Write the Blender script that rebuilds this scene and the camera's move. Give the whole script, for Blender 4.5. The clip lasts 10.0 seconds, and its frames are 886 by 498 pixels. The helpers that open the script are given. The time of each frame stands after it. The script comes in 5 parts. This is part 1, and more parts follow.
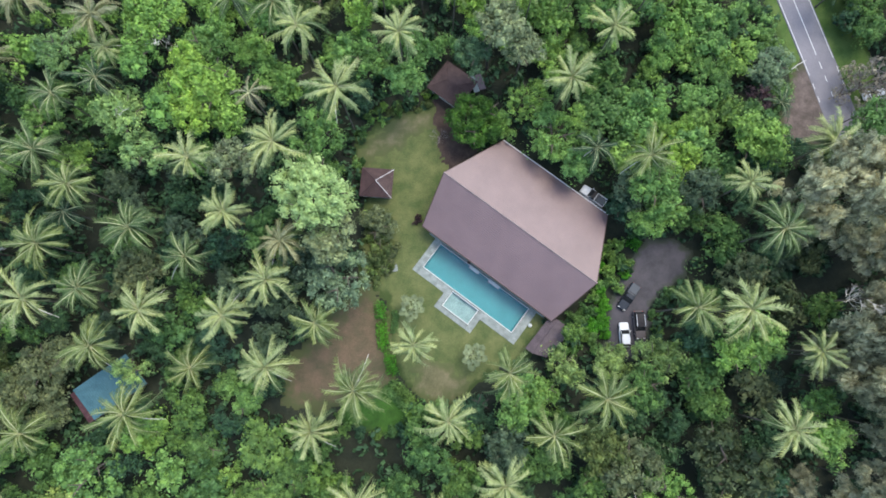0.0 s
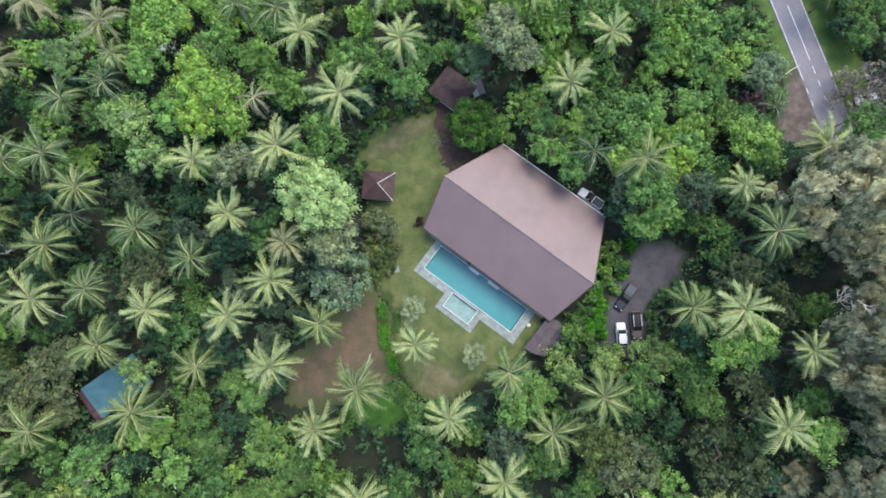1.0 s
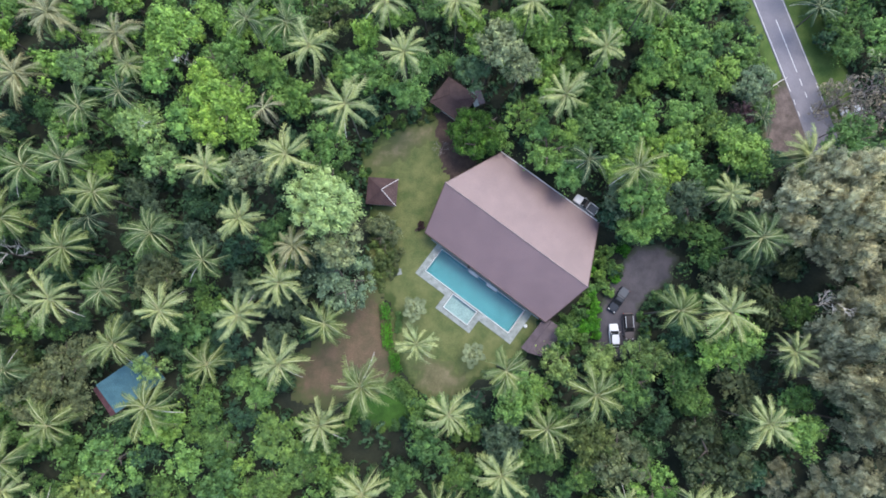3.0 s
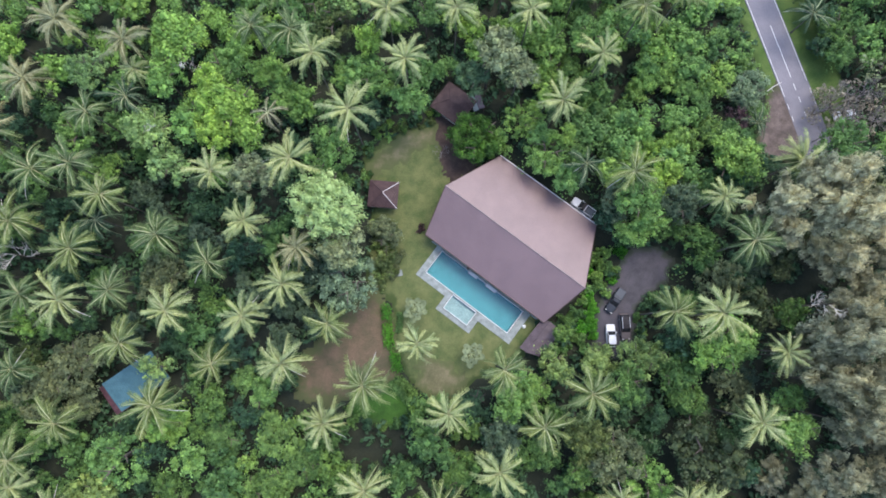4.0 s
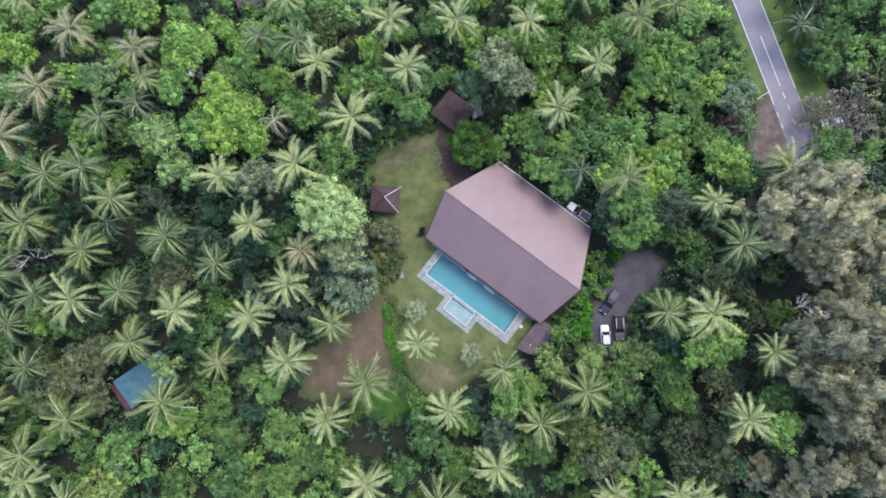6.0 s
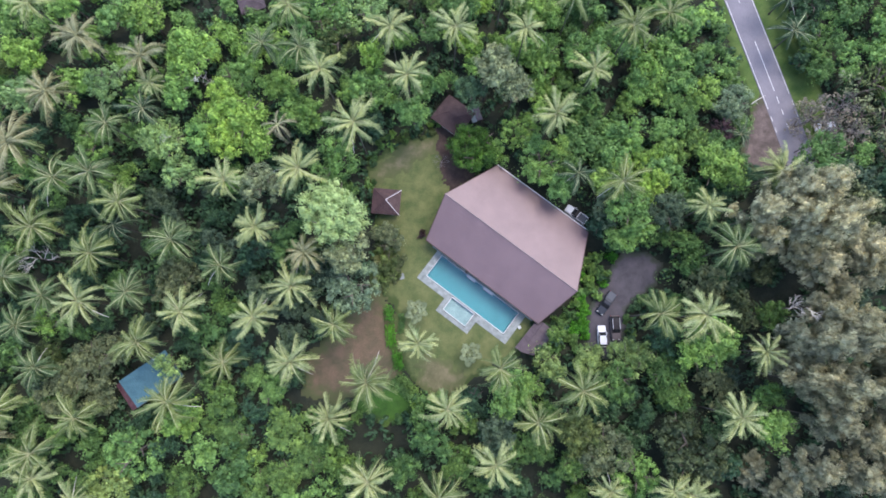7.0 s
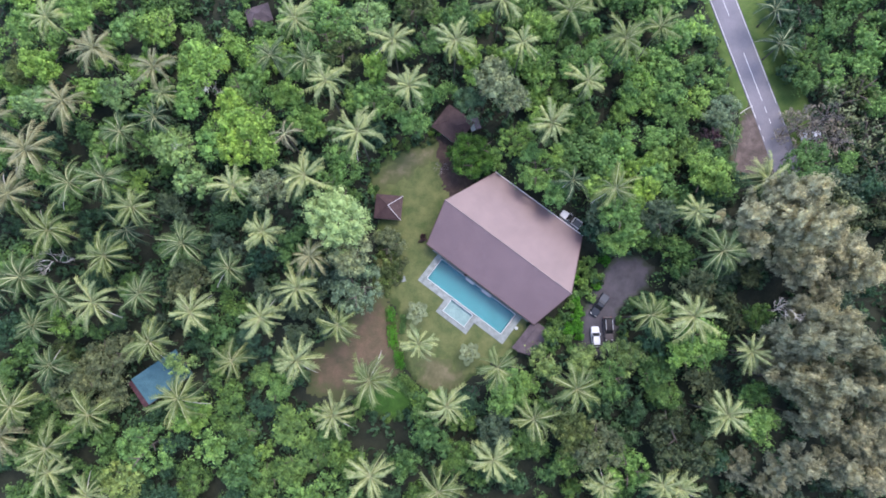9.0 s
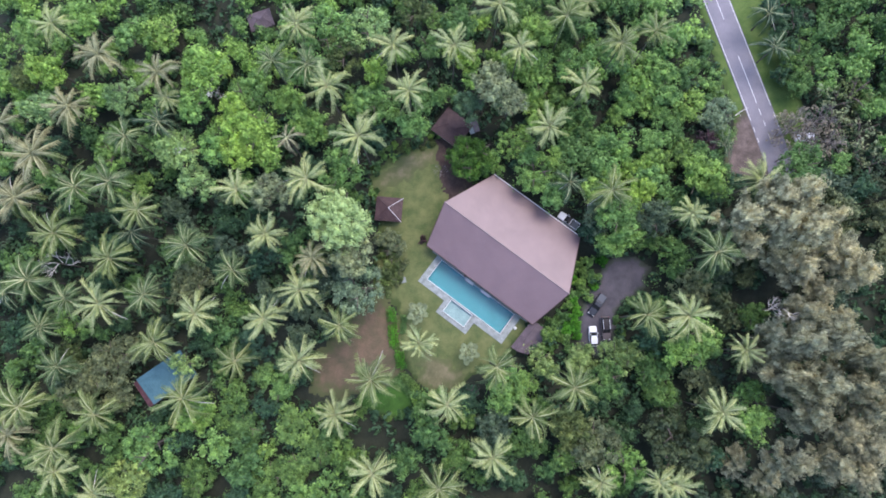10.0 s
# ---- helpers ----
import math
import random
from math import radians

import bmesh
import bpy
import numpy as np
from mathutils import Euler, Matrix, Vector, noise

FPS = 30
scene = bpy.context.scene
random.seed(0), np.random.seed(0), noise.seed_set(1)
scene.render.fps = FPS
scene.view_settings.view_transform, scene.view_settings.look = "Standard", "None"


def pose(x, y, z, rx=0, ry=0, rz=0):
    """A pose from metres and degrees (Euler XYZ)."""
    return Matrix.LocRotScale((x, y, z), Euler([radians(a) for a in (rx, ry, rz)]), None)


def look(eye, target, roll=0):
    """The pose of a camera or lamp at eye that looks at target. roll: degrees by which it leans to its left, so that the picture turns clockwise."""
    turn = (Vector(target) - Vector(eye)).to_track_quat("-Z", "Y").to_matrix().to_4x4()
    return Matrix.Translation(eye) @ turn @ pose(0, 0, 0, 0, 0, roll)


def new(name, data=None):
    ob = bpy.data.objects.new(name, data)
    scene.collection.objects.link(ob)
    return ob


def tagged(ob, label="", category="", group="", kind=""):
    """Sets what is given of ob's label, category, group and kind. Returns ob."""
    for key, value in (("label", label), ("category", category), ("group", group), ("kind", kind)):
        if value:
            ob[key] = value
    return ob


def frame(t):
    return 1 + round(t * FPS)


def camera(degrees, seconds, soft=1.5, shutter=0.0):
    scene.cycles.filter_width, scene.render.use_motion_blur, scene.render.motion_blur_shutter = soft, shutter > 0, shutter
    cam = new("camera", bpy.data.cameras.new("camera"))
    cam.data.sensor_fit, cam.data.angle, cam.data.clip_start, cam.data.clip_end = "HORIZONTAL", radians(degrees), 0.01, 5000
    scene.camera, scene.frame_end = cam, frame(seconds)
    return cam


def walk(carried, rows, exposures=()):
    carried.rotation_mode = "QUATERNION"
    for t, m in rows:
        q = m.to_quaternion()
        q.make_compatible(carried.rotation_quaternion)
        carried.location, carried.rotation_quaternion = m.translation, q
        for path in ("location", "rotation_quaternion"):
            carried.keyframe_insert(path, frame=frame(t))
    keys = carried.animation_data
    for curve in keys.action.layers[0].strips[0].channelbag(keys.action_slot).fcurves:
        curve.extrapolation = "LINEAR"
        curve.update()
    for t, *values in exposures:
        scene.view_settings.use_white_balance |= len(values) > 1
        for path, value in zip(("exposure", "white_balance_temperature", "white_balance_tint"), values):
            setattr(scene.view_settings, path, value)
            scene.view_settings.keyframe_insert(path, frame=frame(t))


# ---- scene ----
cam = camera(73.7, 10.0, 1.75)
PATH = [
    (0, (-0.128, -0.088, 106.041), (-0.125, 0.19, 104.061), 1.1),
    (0.5, (-0.151, -0.062, 107.018), (-0.149, 0.215, 105.037), 1.0),
    (1, (-0.234, -0.048, 108.199), (-0.231, 0.229, 106.218), 1.1),
    (1.5, (-0.259, -0.042, 109.78), (-0.257, 0.234, 107.8), 1.0),
    (2, (-0.309, -0.093, 110.785), (-0.306, 0.185, 108.804), 1.2),
    (2.5, (-0.247, -0.076, 111.832), (-0.246, 0.202, 109.851), 0.9),
    (4, (-0.342, -0.091, 115.057), (-0.34, 0.188, 113.076), 1.2),
    (4.5, (-0.266, -0.149, 116.046), (-0.265, 0.131, 114.066), 1.1),
    (5, (-0.251, -0.182, 117.088), (-0.25, 0.099, 115.108), 1.1),
    (5.5, (-0.225, -0.278, 118.095), (-0.225, 0.004, 116.116), 0.9),
    (7, (-0.199, -0.184, 121.269), (-0.199, 0.098, 119.289), 0.9),
    (7.5, (-0.14, -0.113, 122.841), (-0.141, 0.168, 120.861), 0.8),
    (8, (-0.149, -0.114, 123.884), (-0.149, 0.167, 121.904), 1.0),
    (8.5, (-0.123, -0.131, 125.221), (-0.123, 0.151, 123.241), 0.8),
    (9, (-0.068, -0.284, 126.251), (-0.07, 0.001, 124.271), 0.6),
    (9.5, (0.013, -0.355, 127.245), (0.009, -0.069, 125.265), 0.3),
    (10, (0.052, -0.296, 128.29), (0.049, -0.011, 126.31), 0.2),
]
walk(cam, [(t, look(eye, target, roll)) for t, eye, target, roll in PATH], [(0.0, 1.43, 6880, 4.5), (2.5, 1.44, 6700, 8.5), (5.0, 1.45, 6600, 13), (10.0, 1.48, 6430, 18)])

# ---- light ----
SUN_AZIMUTH, SUN_HEIGHT = radians(36), radians(64)
world = bpy.data.worlds.new("overcast_sky")
scene.world = world
world.use_nodes = True
wn = world.node_tree.nodes
sky = wn.new("ShaderNodeTexSky")
sky.sky_type = "NISHITA"
sky.sun_disc = False
sky.sun_elevation, sky.sun_rotation = SUN_HEIGHT, SUN_AZIMUTH
sky.air_density, sky.dust_density, sky.ozone_density = 1.0, 1.5, 1.0
wn["Background"].inputs["Strength"].default_value = 0.172
world.node_tree.links.new(sky.outputs["Color"], wn["Background"].inputs["Color"])
sun = new("sun", bpy.data.lights.new("sun", "SUN"))
sun.data.energy, sun.data.angle, sun.data.color = 0.84, radians(28), (1.0, 0.91, 0.79)
sun.matrix_world = look((0, 0, 0), (-math.sin(SUN_AZIMUTH) * math.cos(SUN_HEIGHT), -math.cos(SUN_AZIMUTH) * math.cos(SUN_HEIGHT), -math.sin(SUN_HEIGHT)))


# ---- materials ----
def nodes_of(name):
    m = bpy.data.materials.new(name)
    m.use_nodes = True
    n, l = m.node_tree.nodes, m.node_tree.links
    return m, n, l, n["Principled BSDF"]


def noise_at(n, l, scale, detail=4.0, rough=0.6):
    """Noise in world metres: scale is the size of a blotch."""
    where = n.new("ShaderNodeNewGeometry")
    tex = n.new("ShaderNodeTexNoise")
    tex.inputs["Scale"].default_value = 1.0 / scale
    tex.inputs["Detail"].default_value = detail
    tex.inputs["Roughness"].default_value = rough
    l.new(where.outputs["Position"], tex.inputs["Vector"])
    return tex.outputs["Fac"]


def ramp_of(n, l, source, stops):
    r = n.new("ShaderNodeValToRGB")
    while len(r.color_ramp.elements) < len(stops):
        r.color_ramp.elements.new(0.5)
    for e, (at, c) in zip(r.color_ramp.elements, stops):
        e.position, e.color = at, (*c, 1)
    l.new(source, r.inputs["Fac"])
    return r.outputs["Color"]


def mixed(n, l, kind, fac, a, b):
    mx = n.new("ShaderNodeMix")
    mx.data_type, mx.blend_type = "RGBA", kind
    for socket, value in ((mx.inputs[0], fac), (mx.inputs[6], a), (mx.inputs[7], b)):
        if isinstance(value, (int, float)):
            socket.default_value = value
        elif isinstance(value, tuple):
            socket.default_value = (*value, 1)
        else:
            l.new(value, socket)
    return mx.outputs[2]


def relief(n, l, bsdf, height, strength, distance):
    b = n.new("ShaderNodeBump")
    b.inputs["Strength"].default_value, b.inputs["Distance"].default_value = strength, distance
    l.new(height, b.inputs["Height"])
    l.new(b.outputs["Normal"], bsdf.inputs["Normal"])


def surface(name, dark, light, blotch=2.0, grain=0.15, rough=0.8, bump=0.3, spec=0.3, metal=0.0, shift=0.0, rim=None):
    """A two-scale surface: blotches between two colours, and grain over them."""
    m, n, l, bsdf = nodes_of(name)
    colour = ramp_of(n, l, noise_at(n, l, blotch), [(0.32, dark), (0.68, light)])
    fine = noise_at(n, l, grain, 3.0)
    tone = ramp_of(n, l, fine, [(0.25, (0.72, 0.72, 0.72)), (0.75, (1.2, 1.2, 1.2))])
    colour = mixed(n, l, "MULTIPLY", 1.0, colour, tone)
    if shift:
        info = n.new("ShaderNodeObjectInfo")
        each = ramp_of(n, l, info.outputs["Random"], [(0.0, (1 - shift,) * 3), (1.0, (1 + shift,) * 3)])
        colour = mixed(n, l, "MULTIPLY", 1.0, colour, each)
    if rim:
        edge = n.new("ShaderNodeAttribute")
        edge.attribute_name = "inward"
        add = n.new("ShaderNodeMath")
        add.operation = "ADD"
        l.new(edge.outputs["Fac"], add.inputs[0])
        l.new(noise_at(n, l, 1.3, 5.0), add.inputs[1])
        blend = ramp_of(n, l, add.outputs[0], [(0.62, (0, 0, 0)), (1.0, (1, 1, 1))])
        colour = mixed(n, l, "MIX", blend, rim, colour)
    l.new(colour, bsdf.inputs["Base Color"])
    bsdf.inputs["Roughness"].default_value = rough
    bsdf.inputs["Specular IOR Level"].default_value = spec
    bsdf.inputs["Metallic"].default_value = metal
    if bump:
        relief(n, l, bsdf, fine, bump, grain * 0.3)
    return m


def foliage(name, dark, light, gloss=0.5, vary=0.28, drift=1.0, spark=(1.35, 1.3, 1.08)):
    """Leaves: each leaf and each plant differs a little, and light comes through them."""
    m, n, l, bsdf = nodes_of(name)
    where = n.new("ShaderNodeNewGeometry")
    info = n.new("ShaderNodeObjectInfo")
    colour = ramp_of(n, l, noise_at(n, l, 1.3, 4.0), [(0.36, tuple(c * 0.86 for c in dark)), (0.64, tuple(c * 1.1 for c in light))])
    leaf = ramp_of(n, l, where.outputs["Random Per Island"], [(0.0, (1 - vary,) * 3), (0.8, (1 + vary * 0.5,) * 3), (1.0, spark)])
    colour = mixed(n, l, "MULTIPLY", 1.0, colour, leaf)
    clump = n.new("ShaderNodeAttribute")
    clump.attribute_name = "tone"
    shift = n.new("ShaderNodeMath")
    shift.operation = "ADD"
    shift.inputs[1].default_value = 0.5
    l.new(clump.outputs["Fac"], shift.inputs[0])
    age = ramp_of(n, l, shift.outputs[0], [(0.0, (0.7, 0.75, 0.78)), (0.5, (1.0, 1.0, 1.0)), (1.0, (1.32, 1.26, 1.18))])
    colour = mixed(n, l, "MULTIPLY", 1.0, colour, age)
    plant = ramp_of(n, l, info.outputs["Random"], [(0.0, (0.78, 0.86, 1.0)), (0.5, (1.0, 1.0, 1.0)), (1.0, (1.2, 1.1, 0.92))])
    colour = mixed(n, l, "MULTIPLY", drift, colour, plant)
    l.new(colour, bsdf.inputs["Base Color"])
    bsdf.inputs["Roughness"].default_value = gloss
    bsdf.inputs["Specular IOR Level"].default_value = 0.25
    glow = n.new("ShaderNodeBsdfTranslucent")
    l.new(colour, glow.inputs["Color"])
    both = n.new("ShaderNodeMixShader")
    both.inputs[0].default_value = 0.3
    l.new(bsdf.outputs[0], both.inputs[1])
    l.new(glow.outputs[0], both.inputs[2])
    l.new(both.outputs[0], n["Material Output"].inputs["Surface"])
    return m


LEAF = {
    "bright": foliage("leaf_bright", (0.15, 0.29, 0.06), (0.295, 0.485, 0.12)),
    "fresh": foliage("leaf_fresh", (0.115, 0.235, 0.06), (0.24, 0.41, 0.12)),
    "lime": foliage("leaf_lime", (0.285, 0.42, 0.165), (0.425, 0.575, 0.265), 0.5, 0.14, 0.4, (1.1, 1.1, 1.05)),
    "mid": foliage("leaf_mid", (0.07, 0.15, 0.045), (0.152, 0.278, 0.084)),
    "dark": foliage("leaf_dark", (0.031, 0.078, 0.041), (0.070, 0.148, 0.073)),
    "orchard": foliage("leaf_orchard", (0.037, 0.095, 0.019), (0.090, 0.202, 0.037), 0.4),
    "pale": foliage("leaf_pale", (0.18, 0.31, 0.11), (0.33, 0.5, 0.2), 0.5, 0.28, 0.4),
    "pale_dark": foliage("leaf_pale_dark", (0.053, 0.110, 0.056), (0.114, 0.204, 0.103), 0.5, 0.28, 0.4),
    "pale_olive": foliage("leaf_pale_olive", (0.153, 0.231, 0.068), (0.291, 0.407, 0.138), 0.5, 0.28, 0.4),
    "olive": foliage("leaf_olive", (0.062, 0.101, 0.032), (0.136, 0.184, 0.067), 0.5, 0.28, 0.4),
    "olive_dark": foliage("leaf_olive_dark", (0.046, 0.071, 0.035), (0.099, 0.133, 0.064), 0.5, 0.28, 0.4),
    "grey": foliage("leaf_grey", (0.148, 0.19, 0.1), (0.305, 0.37, 0.205), 0.5, 0.28, 0.4),
    "grey_dark": foliage("leaf_grey_dark", (0.053, 0.097, 0.060), (0.117, 0.175, 0.109), 0.5, 0.28, 0.4),
    "needle": foliage("leaf_needle", (0.368, 0.362, 0.23), (0.675, 0.652, 0.44), 0.6, 0.22, 0.15, (1.2, 1.2, 1.15)),
    "needle_dark": foliage("leaf_needle_dark", (0.264, 0.265, 0.167), (0.495, 0.487, 0.325), 0.6, 0.22, 0.15, (1.2, 1.2, 1.15)),
    "brown": foliage("leaf_brown", (0.098, 0.128, 0.062), (0.196, 0.235, 0.118), 0.6, 0.28, 0.2),
    "twiggy": foliage("leaf_twiggy", (0.19, 0.17, 0.132), (0.33, 0.3, 0.235), 0.7, 0.28, 0.2),
    "sage": foliage("leaf_sage", (0.12, 0.185, 0.105), (0.25, 0.345, 0.2), 0.5, 0.28, 0.3),
    "purple": foliage("leaf_purple", (0.06, 0.035, 0.04), (0.13, 0.08, 0.088), 0.5, 0.28, 0.2),
    "hedge": foliage("leaf_hedge", (0.053, 0.194, 0.016), (0.106, 0.336, 0.031)),
    "silver": foliage("leaf_silver", (0.205, 0.255, 0.145), (0.35, 0.41, 0.25), 0.5, 0.3, 0.2),
}
FROND = {
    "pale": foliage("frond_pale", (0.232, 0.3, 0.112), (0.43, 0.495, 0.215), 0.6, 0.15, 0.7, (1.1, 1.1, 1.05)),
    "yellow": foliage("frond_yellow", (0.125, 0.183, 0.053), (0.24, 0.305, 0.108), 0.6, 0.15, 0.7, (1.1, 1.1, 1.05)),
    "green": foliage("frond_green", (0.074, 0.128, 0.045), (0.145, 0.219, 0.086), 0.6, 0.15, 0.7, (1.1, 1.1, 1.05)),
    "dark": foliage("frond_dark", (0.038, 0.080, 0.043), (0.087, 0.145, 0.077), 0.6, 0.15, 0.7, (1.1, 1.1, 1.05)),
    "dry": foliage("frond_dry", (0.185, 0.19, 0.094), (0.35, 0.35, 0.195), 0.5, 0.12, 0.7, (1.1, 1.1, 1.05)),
    "withered": foliage("frond_withered", (0.192, 0.178, 0.111), (0.309, 0.295, 0.188), 0.6, 0.12, 0.7, (1.1, 1.1, 1.05)),
}
TWIG = surface("dull_twigs", (0.16, 0.14, 0.13), (0.28, 0.25, 0.24), 0.6, 0.08, 0.85, 0.3)
RIB = surface("frond_rib", (0.36, 0.385, 0.2), (0.5, 0.51, 0.3), 1.0, 0.2, 0.5, 0.0, shift=0.25)
BARK = surface("palm_bark", (0.06, 0.055, 0.045), (0.14, 0.125, 0.105), 1.0, 0.12, 0.9, 0.6)
WOOD = surface("tree_bark", (0.06, 0.05, 0.04), (0.16, 0.13, 0.11), 0.8, 0.1, 0.9, 0.6)
DEADWOOD = surface("bleached_wood", (0.48, 0.45, 0.42), (0.72, 0.69, 0.65), 0.6, 0.08, 0.8, 0.4)
# Near-black base: the shade between the trees is put into this colour.
SHADED_SOIL = surface("shaded_forest_floor", (0.014, 0.02, 0.014), (0.032, 0.038, 0.024), 3.0, 0.35, 0.95, 0.8)
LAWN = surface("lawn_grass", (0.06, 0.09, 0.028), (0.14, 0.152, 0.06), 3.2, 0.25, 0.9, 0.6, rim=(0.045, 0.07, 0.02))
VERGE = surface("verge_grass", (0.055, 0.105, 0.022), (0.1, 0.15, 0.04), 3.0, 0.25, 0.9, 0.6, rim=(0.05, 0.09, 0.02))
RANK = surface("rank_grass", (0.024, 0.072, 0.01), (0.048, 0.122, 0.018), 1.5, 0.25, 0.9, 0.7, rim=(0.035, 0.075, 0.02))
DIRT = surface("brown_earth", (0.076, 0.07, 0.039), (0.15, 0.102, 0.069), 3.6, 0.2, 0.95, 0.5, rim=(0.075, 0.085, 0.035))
SANDY = surface("sandy_turf", (0.1, 0.1, 0.05), (0.19, 0.165, 0.1), 4.0, 0.2, 0.95, 0.5, rim=(0.085, 0.1, 0.04))
BANK = surface("raw_earth_bank", (0.075, 0.061, 0.055), (0.165, 0.13, 0.117), 2.2, 0.25, 0.95, 0.9, rim=(0.07, 0.075, 0.04))
GRAVEL = surface("worn_asphalt_yard", (0.05, 0.048, 0.057), (0.09, 0.082, 0.094), 3.0, 0.12, 0.8, 0.4, rim=(0.04, 0.05, 0.035))
ASPHALT = surface("road_asphalt", (0.16, 0.155, 0.18), (0.21, 0.2, 0.225), 5.0, 0.1, 0.8, 0.3)
PAINT = surface("road_paint", (0.6, 0.6, 0.6), (0.8, 0.8, 0.8), 0.8, 0.1, 0.7, 0.1)
DECK = surface("deck_stone", (0.17, 0.2, 0.19), (0.27, 0.3, 0.29), 1.2, 0.08, 0.6, 0.2, shift=0.15)
COPING = surface("white_coping", (0.5, 0.53, 0.53), (0.66, 0.69, 0.69), 1.0, 0.06, 0.6, 0.1)
POOLTILE = surface("pool_tile", (0.05, 0.23, 0.268), (0.075, 0.285, 0.328), 2.5, 0.3, 0.4, 0.1)
SPATILE = surface("spa_tile", (0.23, 0.325, 0.325), (0.3, 0.4, 0.4), 1.5, 0.2, 0.4, 0.1)
PLASTER = surface("white_plaster", (0.55, 0.52, 0.48), (0.68, 0.65, 0.6), 1.5, 0.1, 0.85, 0.2)
TRIM = surface("grey_metal_trim", (0.58, 0.56, 0.56), (0.72, 0.7, 0.7), 1.0, 0.08, 0.5, 0.1)
MAROON = surface("maroon_sheet", (0.06, 0.025, 0.03), (0.11, 0.05, 0.055), 1.0, 0.12, 0.7, 0.2)
DARKWOOD = surface("dark_timber", (0.05, 0.035, 0.03), (0.1, 0.07, 0.06), 0.8, 0.08, 0.7, 0.4)
SHEDROOF = surface("blue_sheet_roof", (0.033, 0.098, 0.122), (0.06, 0.142, 0.168), 2.0, 0.2, 0.6, 0.1)
HUTROOF = surface("hut_tiles", (0.042, 0.022, 0.023), (0.075, 0.043, 0.043), 1.2, 0.12, 0.6, 0.4)
RIDGETILE = surface("ridge_tiles", (0.2, 0.155, 0.155), (0.27, 0.21, 0.205), 1.2, 0.12, 0.6, 0.3)
GREYROOF = surface("faded_tiles", (0.07, 0.053, 0.063), (0.115, 0.09, 0.105), 1.2, 0.12, 0.6, 0.4)


def tile_roof():
    """Purple-brown glazed roof tiles: rolls across the courses, slightly glossy, faintly weathered."""
    m, n, l, bsdf = nodes_of("roof_tiles")
    colour = ramp_of(n, l, noise_at(n, l, 4.0), [(0.3, (0.155, 0.103, 0.106)), (0.7, (0.192, 0.128, 0.131))])
    tone = ramp_of(n, l, noise_at(n, l, 0.3, 2.0), [(0.3, (0.94, 0.94, 0.94)), (0.7, (1.05, 1.05, 1.05))])
    spot = n.new("ShaderNodeTexCoord")
    row = n.new("ShaderNodeTexWave")
    row.wave_type, row.bands_direction = "BANDS", "Y"
    row.inputs["Scale"].default_value = 0.93
    l.new(spot.outputs["Object"], row.inputs["Vector"])
    joint = ramp_of(n, l, row.outputs["Fac"], [(0.04, (0.8, 0.8, 0.8)), (0.3, (1.04, 1.04, 1.04))])
    l.new(mixed(n, l, "MULTIPLY", 1.0, mixed(n, l, "MULTIPLY", 1.0, colour, tone), joint), bsdf.inputs["Base Color"])
    wave = n.new("ShaderNodeTexWave")
    wave.wave_type, wave.bands_direction = "BANDS", "X"
    wave.inputs["Scale"].default_value = 1.05
    l.new(spot.outputs["Object"], wave.inputs["Vector"])
    relief(n, l, bsdf, wave.outputs["Fac"], 0.6, 0.04)
    bsdf.inputs["Roughness"].default_value = 0.36
    bsdf.inputs["Specular IOR Level"].default_value = 0.62
    return m


def water(name, tint):
    m, n, l, bsdf = nodes_of(name)
    clear = n.new("ShaderNodeBsdfTransparent")
    clear.inputs["Color"].default_value = (*tint, 1)
    shine = n.new("ShaderNodeBsdfGlossy")
    shine.inputs["Roughness"].default_value = 0.06
    edge = n.new("ShaderNodeFresnel")
    edge.inputs["IOR"].default_value = 1.33
    ripple = n.new("ShaderNodeBump")
    ripple.inputs["Strength"].default_value, ripple.inputs["Distance"].default_value = 0.25, 0.05
    l.new(noise_at(n, l, 0.8), ripple.inputs["Height"])
    l.new(ripple.outputs["Normal"], shine.inputs["Normal"])
    both = n.new("ShaderNodeMixShader")
    l.new(edge.outputs[0], both.inputs[0])
    l.new(clear.outputs[0], both.inputs[1])
    l.new(shine.outputs[0], both.inputs[2])
    l.new(both.outputs[0], n["Material Output"].inputs["Surface"])
    return m


def paintwork(name, colour, rough=0.45, metal=0.0):
    m, n, l, bsdf = nodes_of(name)
    dust = ramp_of(n, l, noise_at(n, l, 0.5), [(0.3, colour), (0.75, tuple(c * 0.9 + 0.02 for c in colour))])
    l.new(dust, bsdf.inputs["Base Color"])
    bsdf.inputs["Roughness"].default_value, bsdf.inputs["Metallic"].default_value = rough, metal
    bsdf.inputs["Specular IOR Level"].default_value = 0.15
    return m


ROOF = tile_roof()
POOLWATER = water("pool_water", (0.72, 0.95, 0.97))
SPAWATER = water("spa_water", (0.85, 0.96, 0.97))
GLASS = paintwork("tinted_car_glass", (0.015, 0.017, 0.02), 0.08)
TYRE = surface("tyre_rubber", (0.015, 0.015, 0.016), (0.03, 0.03, 0.03), 0.3, 0.03, 0.9, 0.2)
RIM = paintwork("alloy_rim", (0.5, 0.5, 0.52), 0.35, 0.8)
LAMP = paintwork("clear_lamp", (0.75, 0.75, 0.72), 0.1)
TAIL = paintwork("red_lamp", (0.4, 0.02, 0.02), 0.15)
CARBLACK = paintwork("black_paint", (0.02, 0.017, 0.02))
CARBLUE = paintwork("dark_blue_paint", (0.025, 0.032, 0.045))
BEDLINER = paintwork("grey_liner", (0.09, 0.1, 0.115), 0.7)
CARBRONZE = paintwork("bronze_grey_paint", (0.12, 0.1, 0.1))
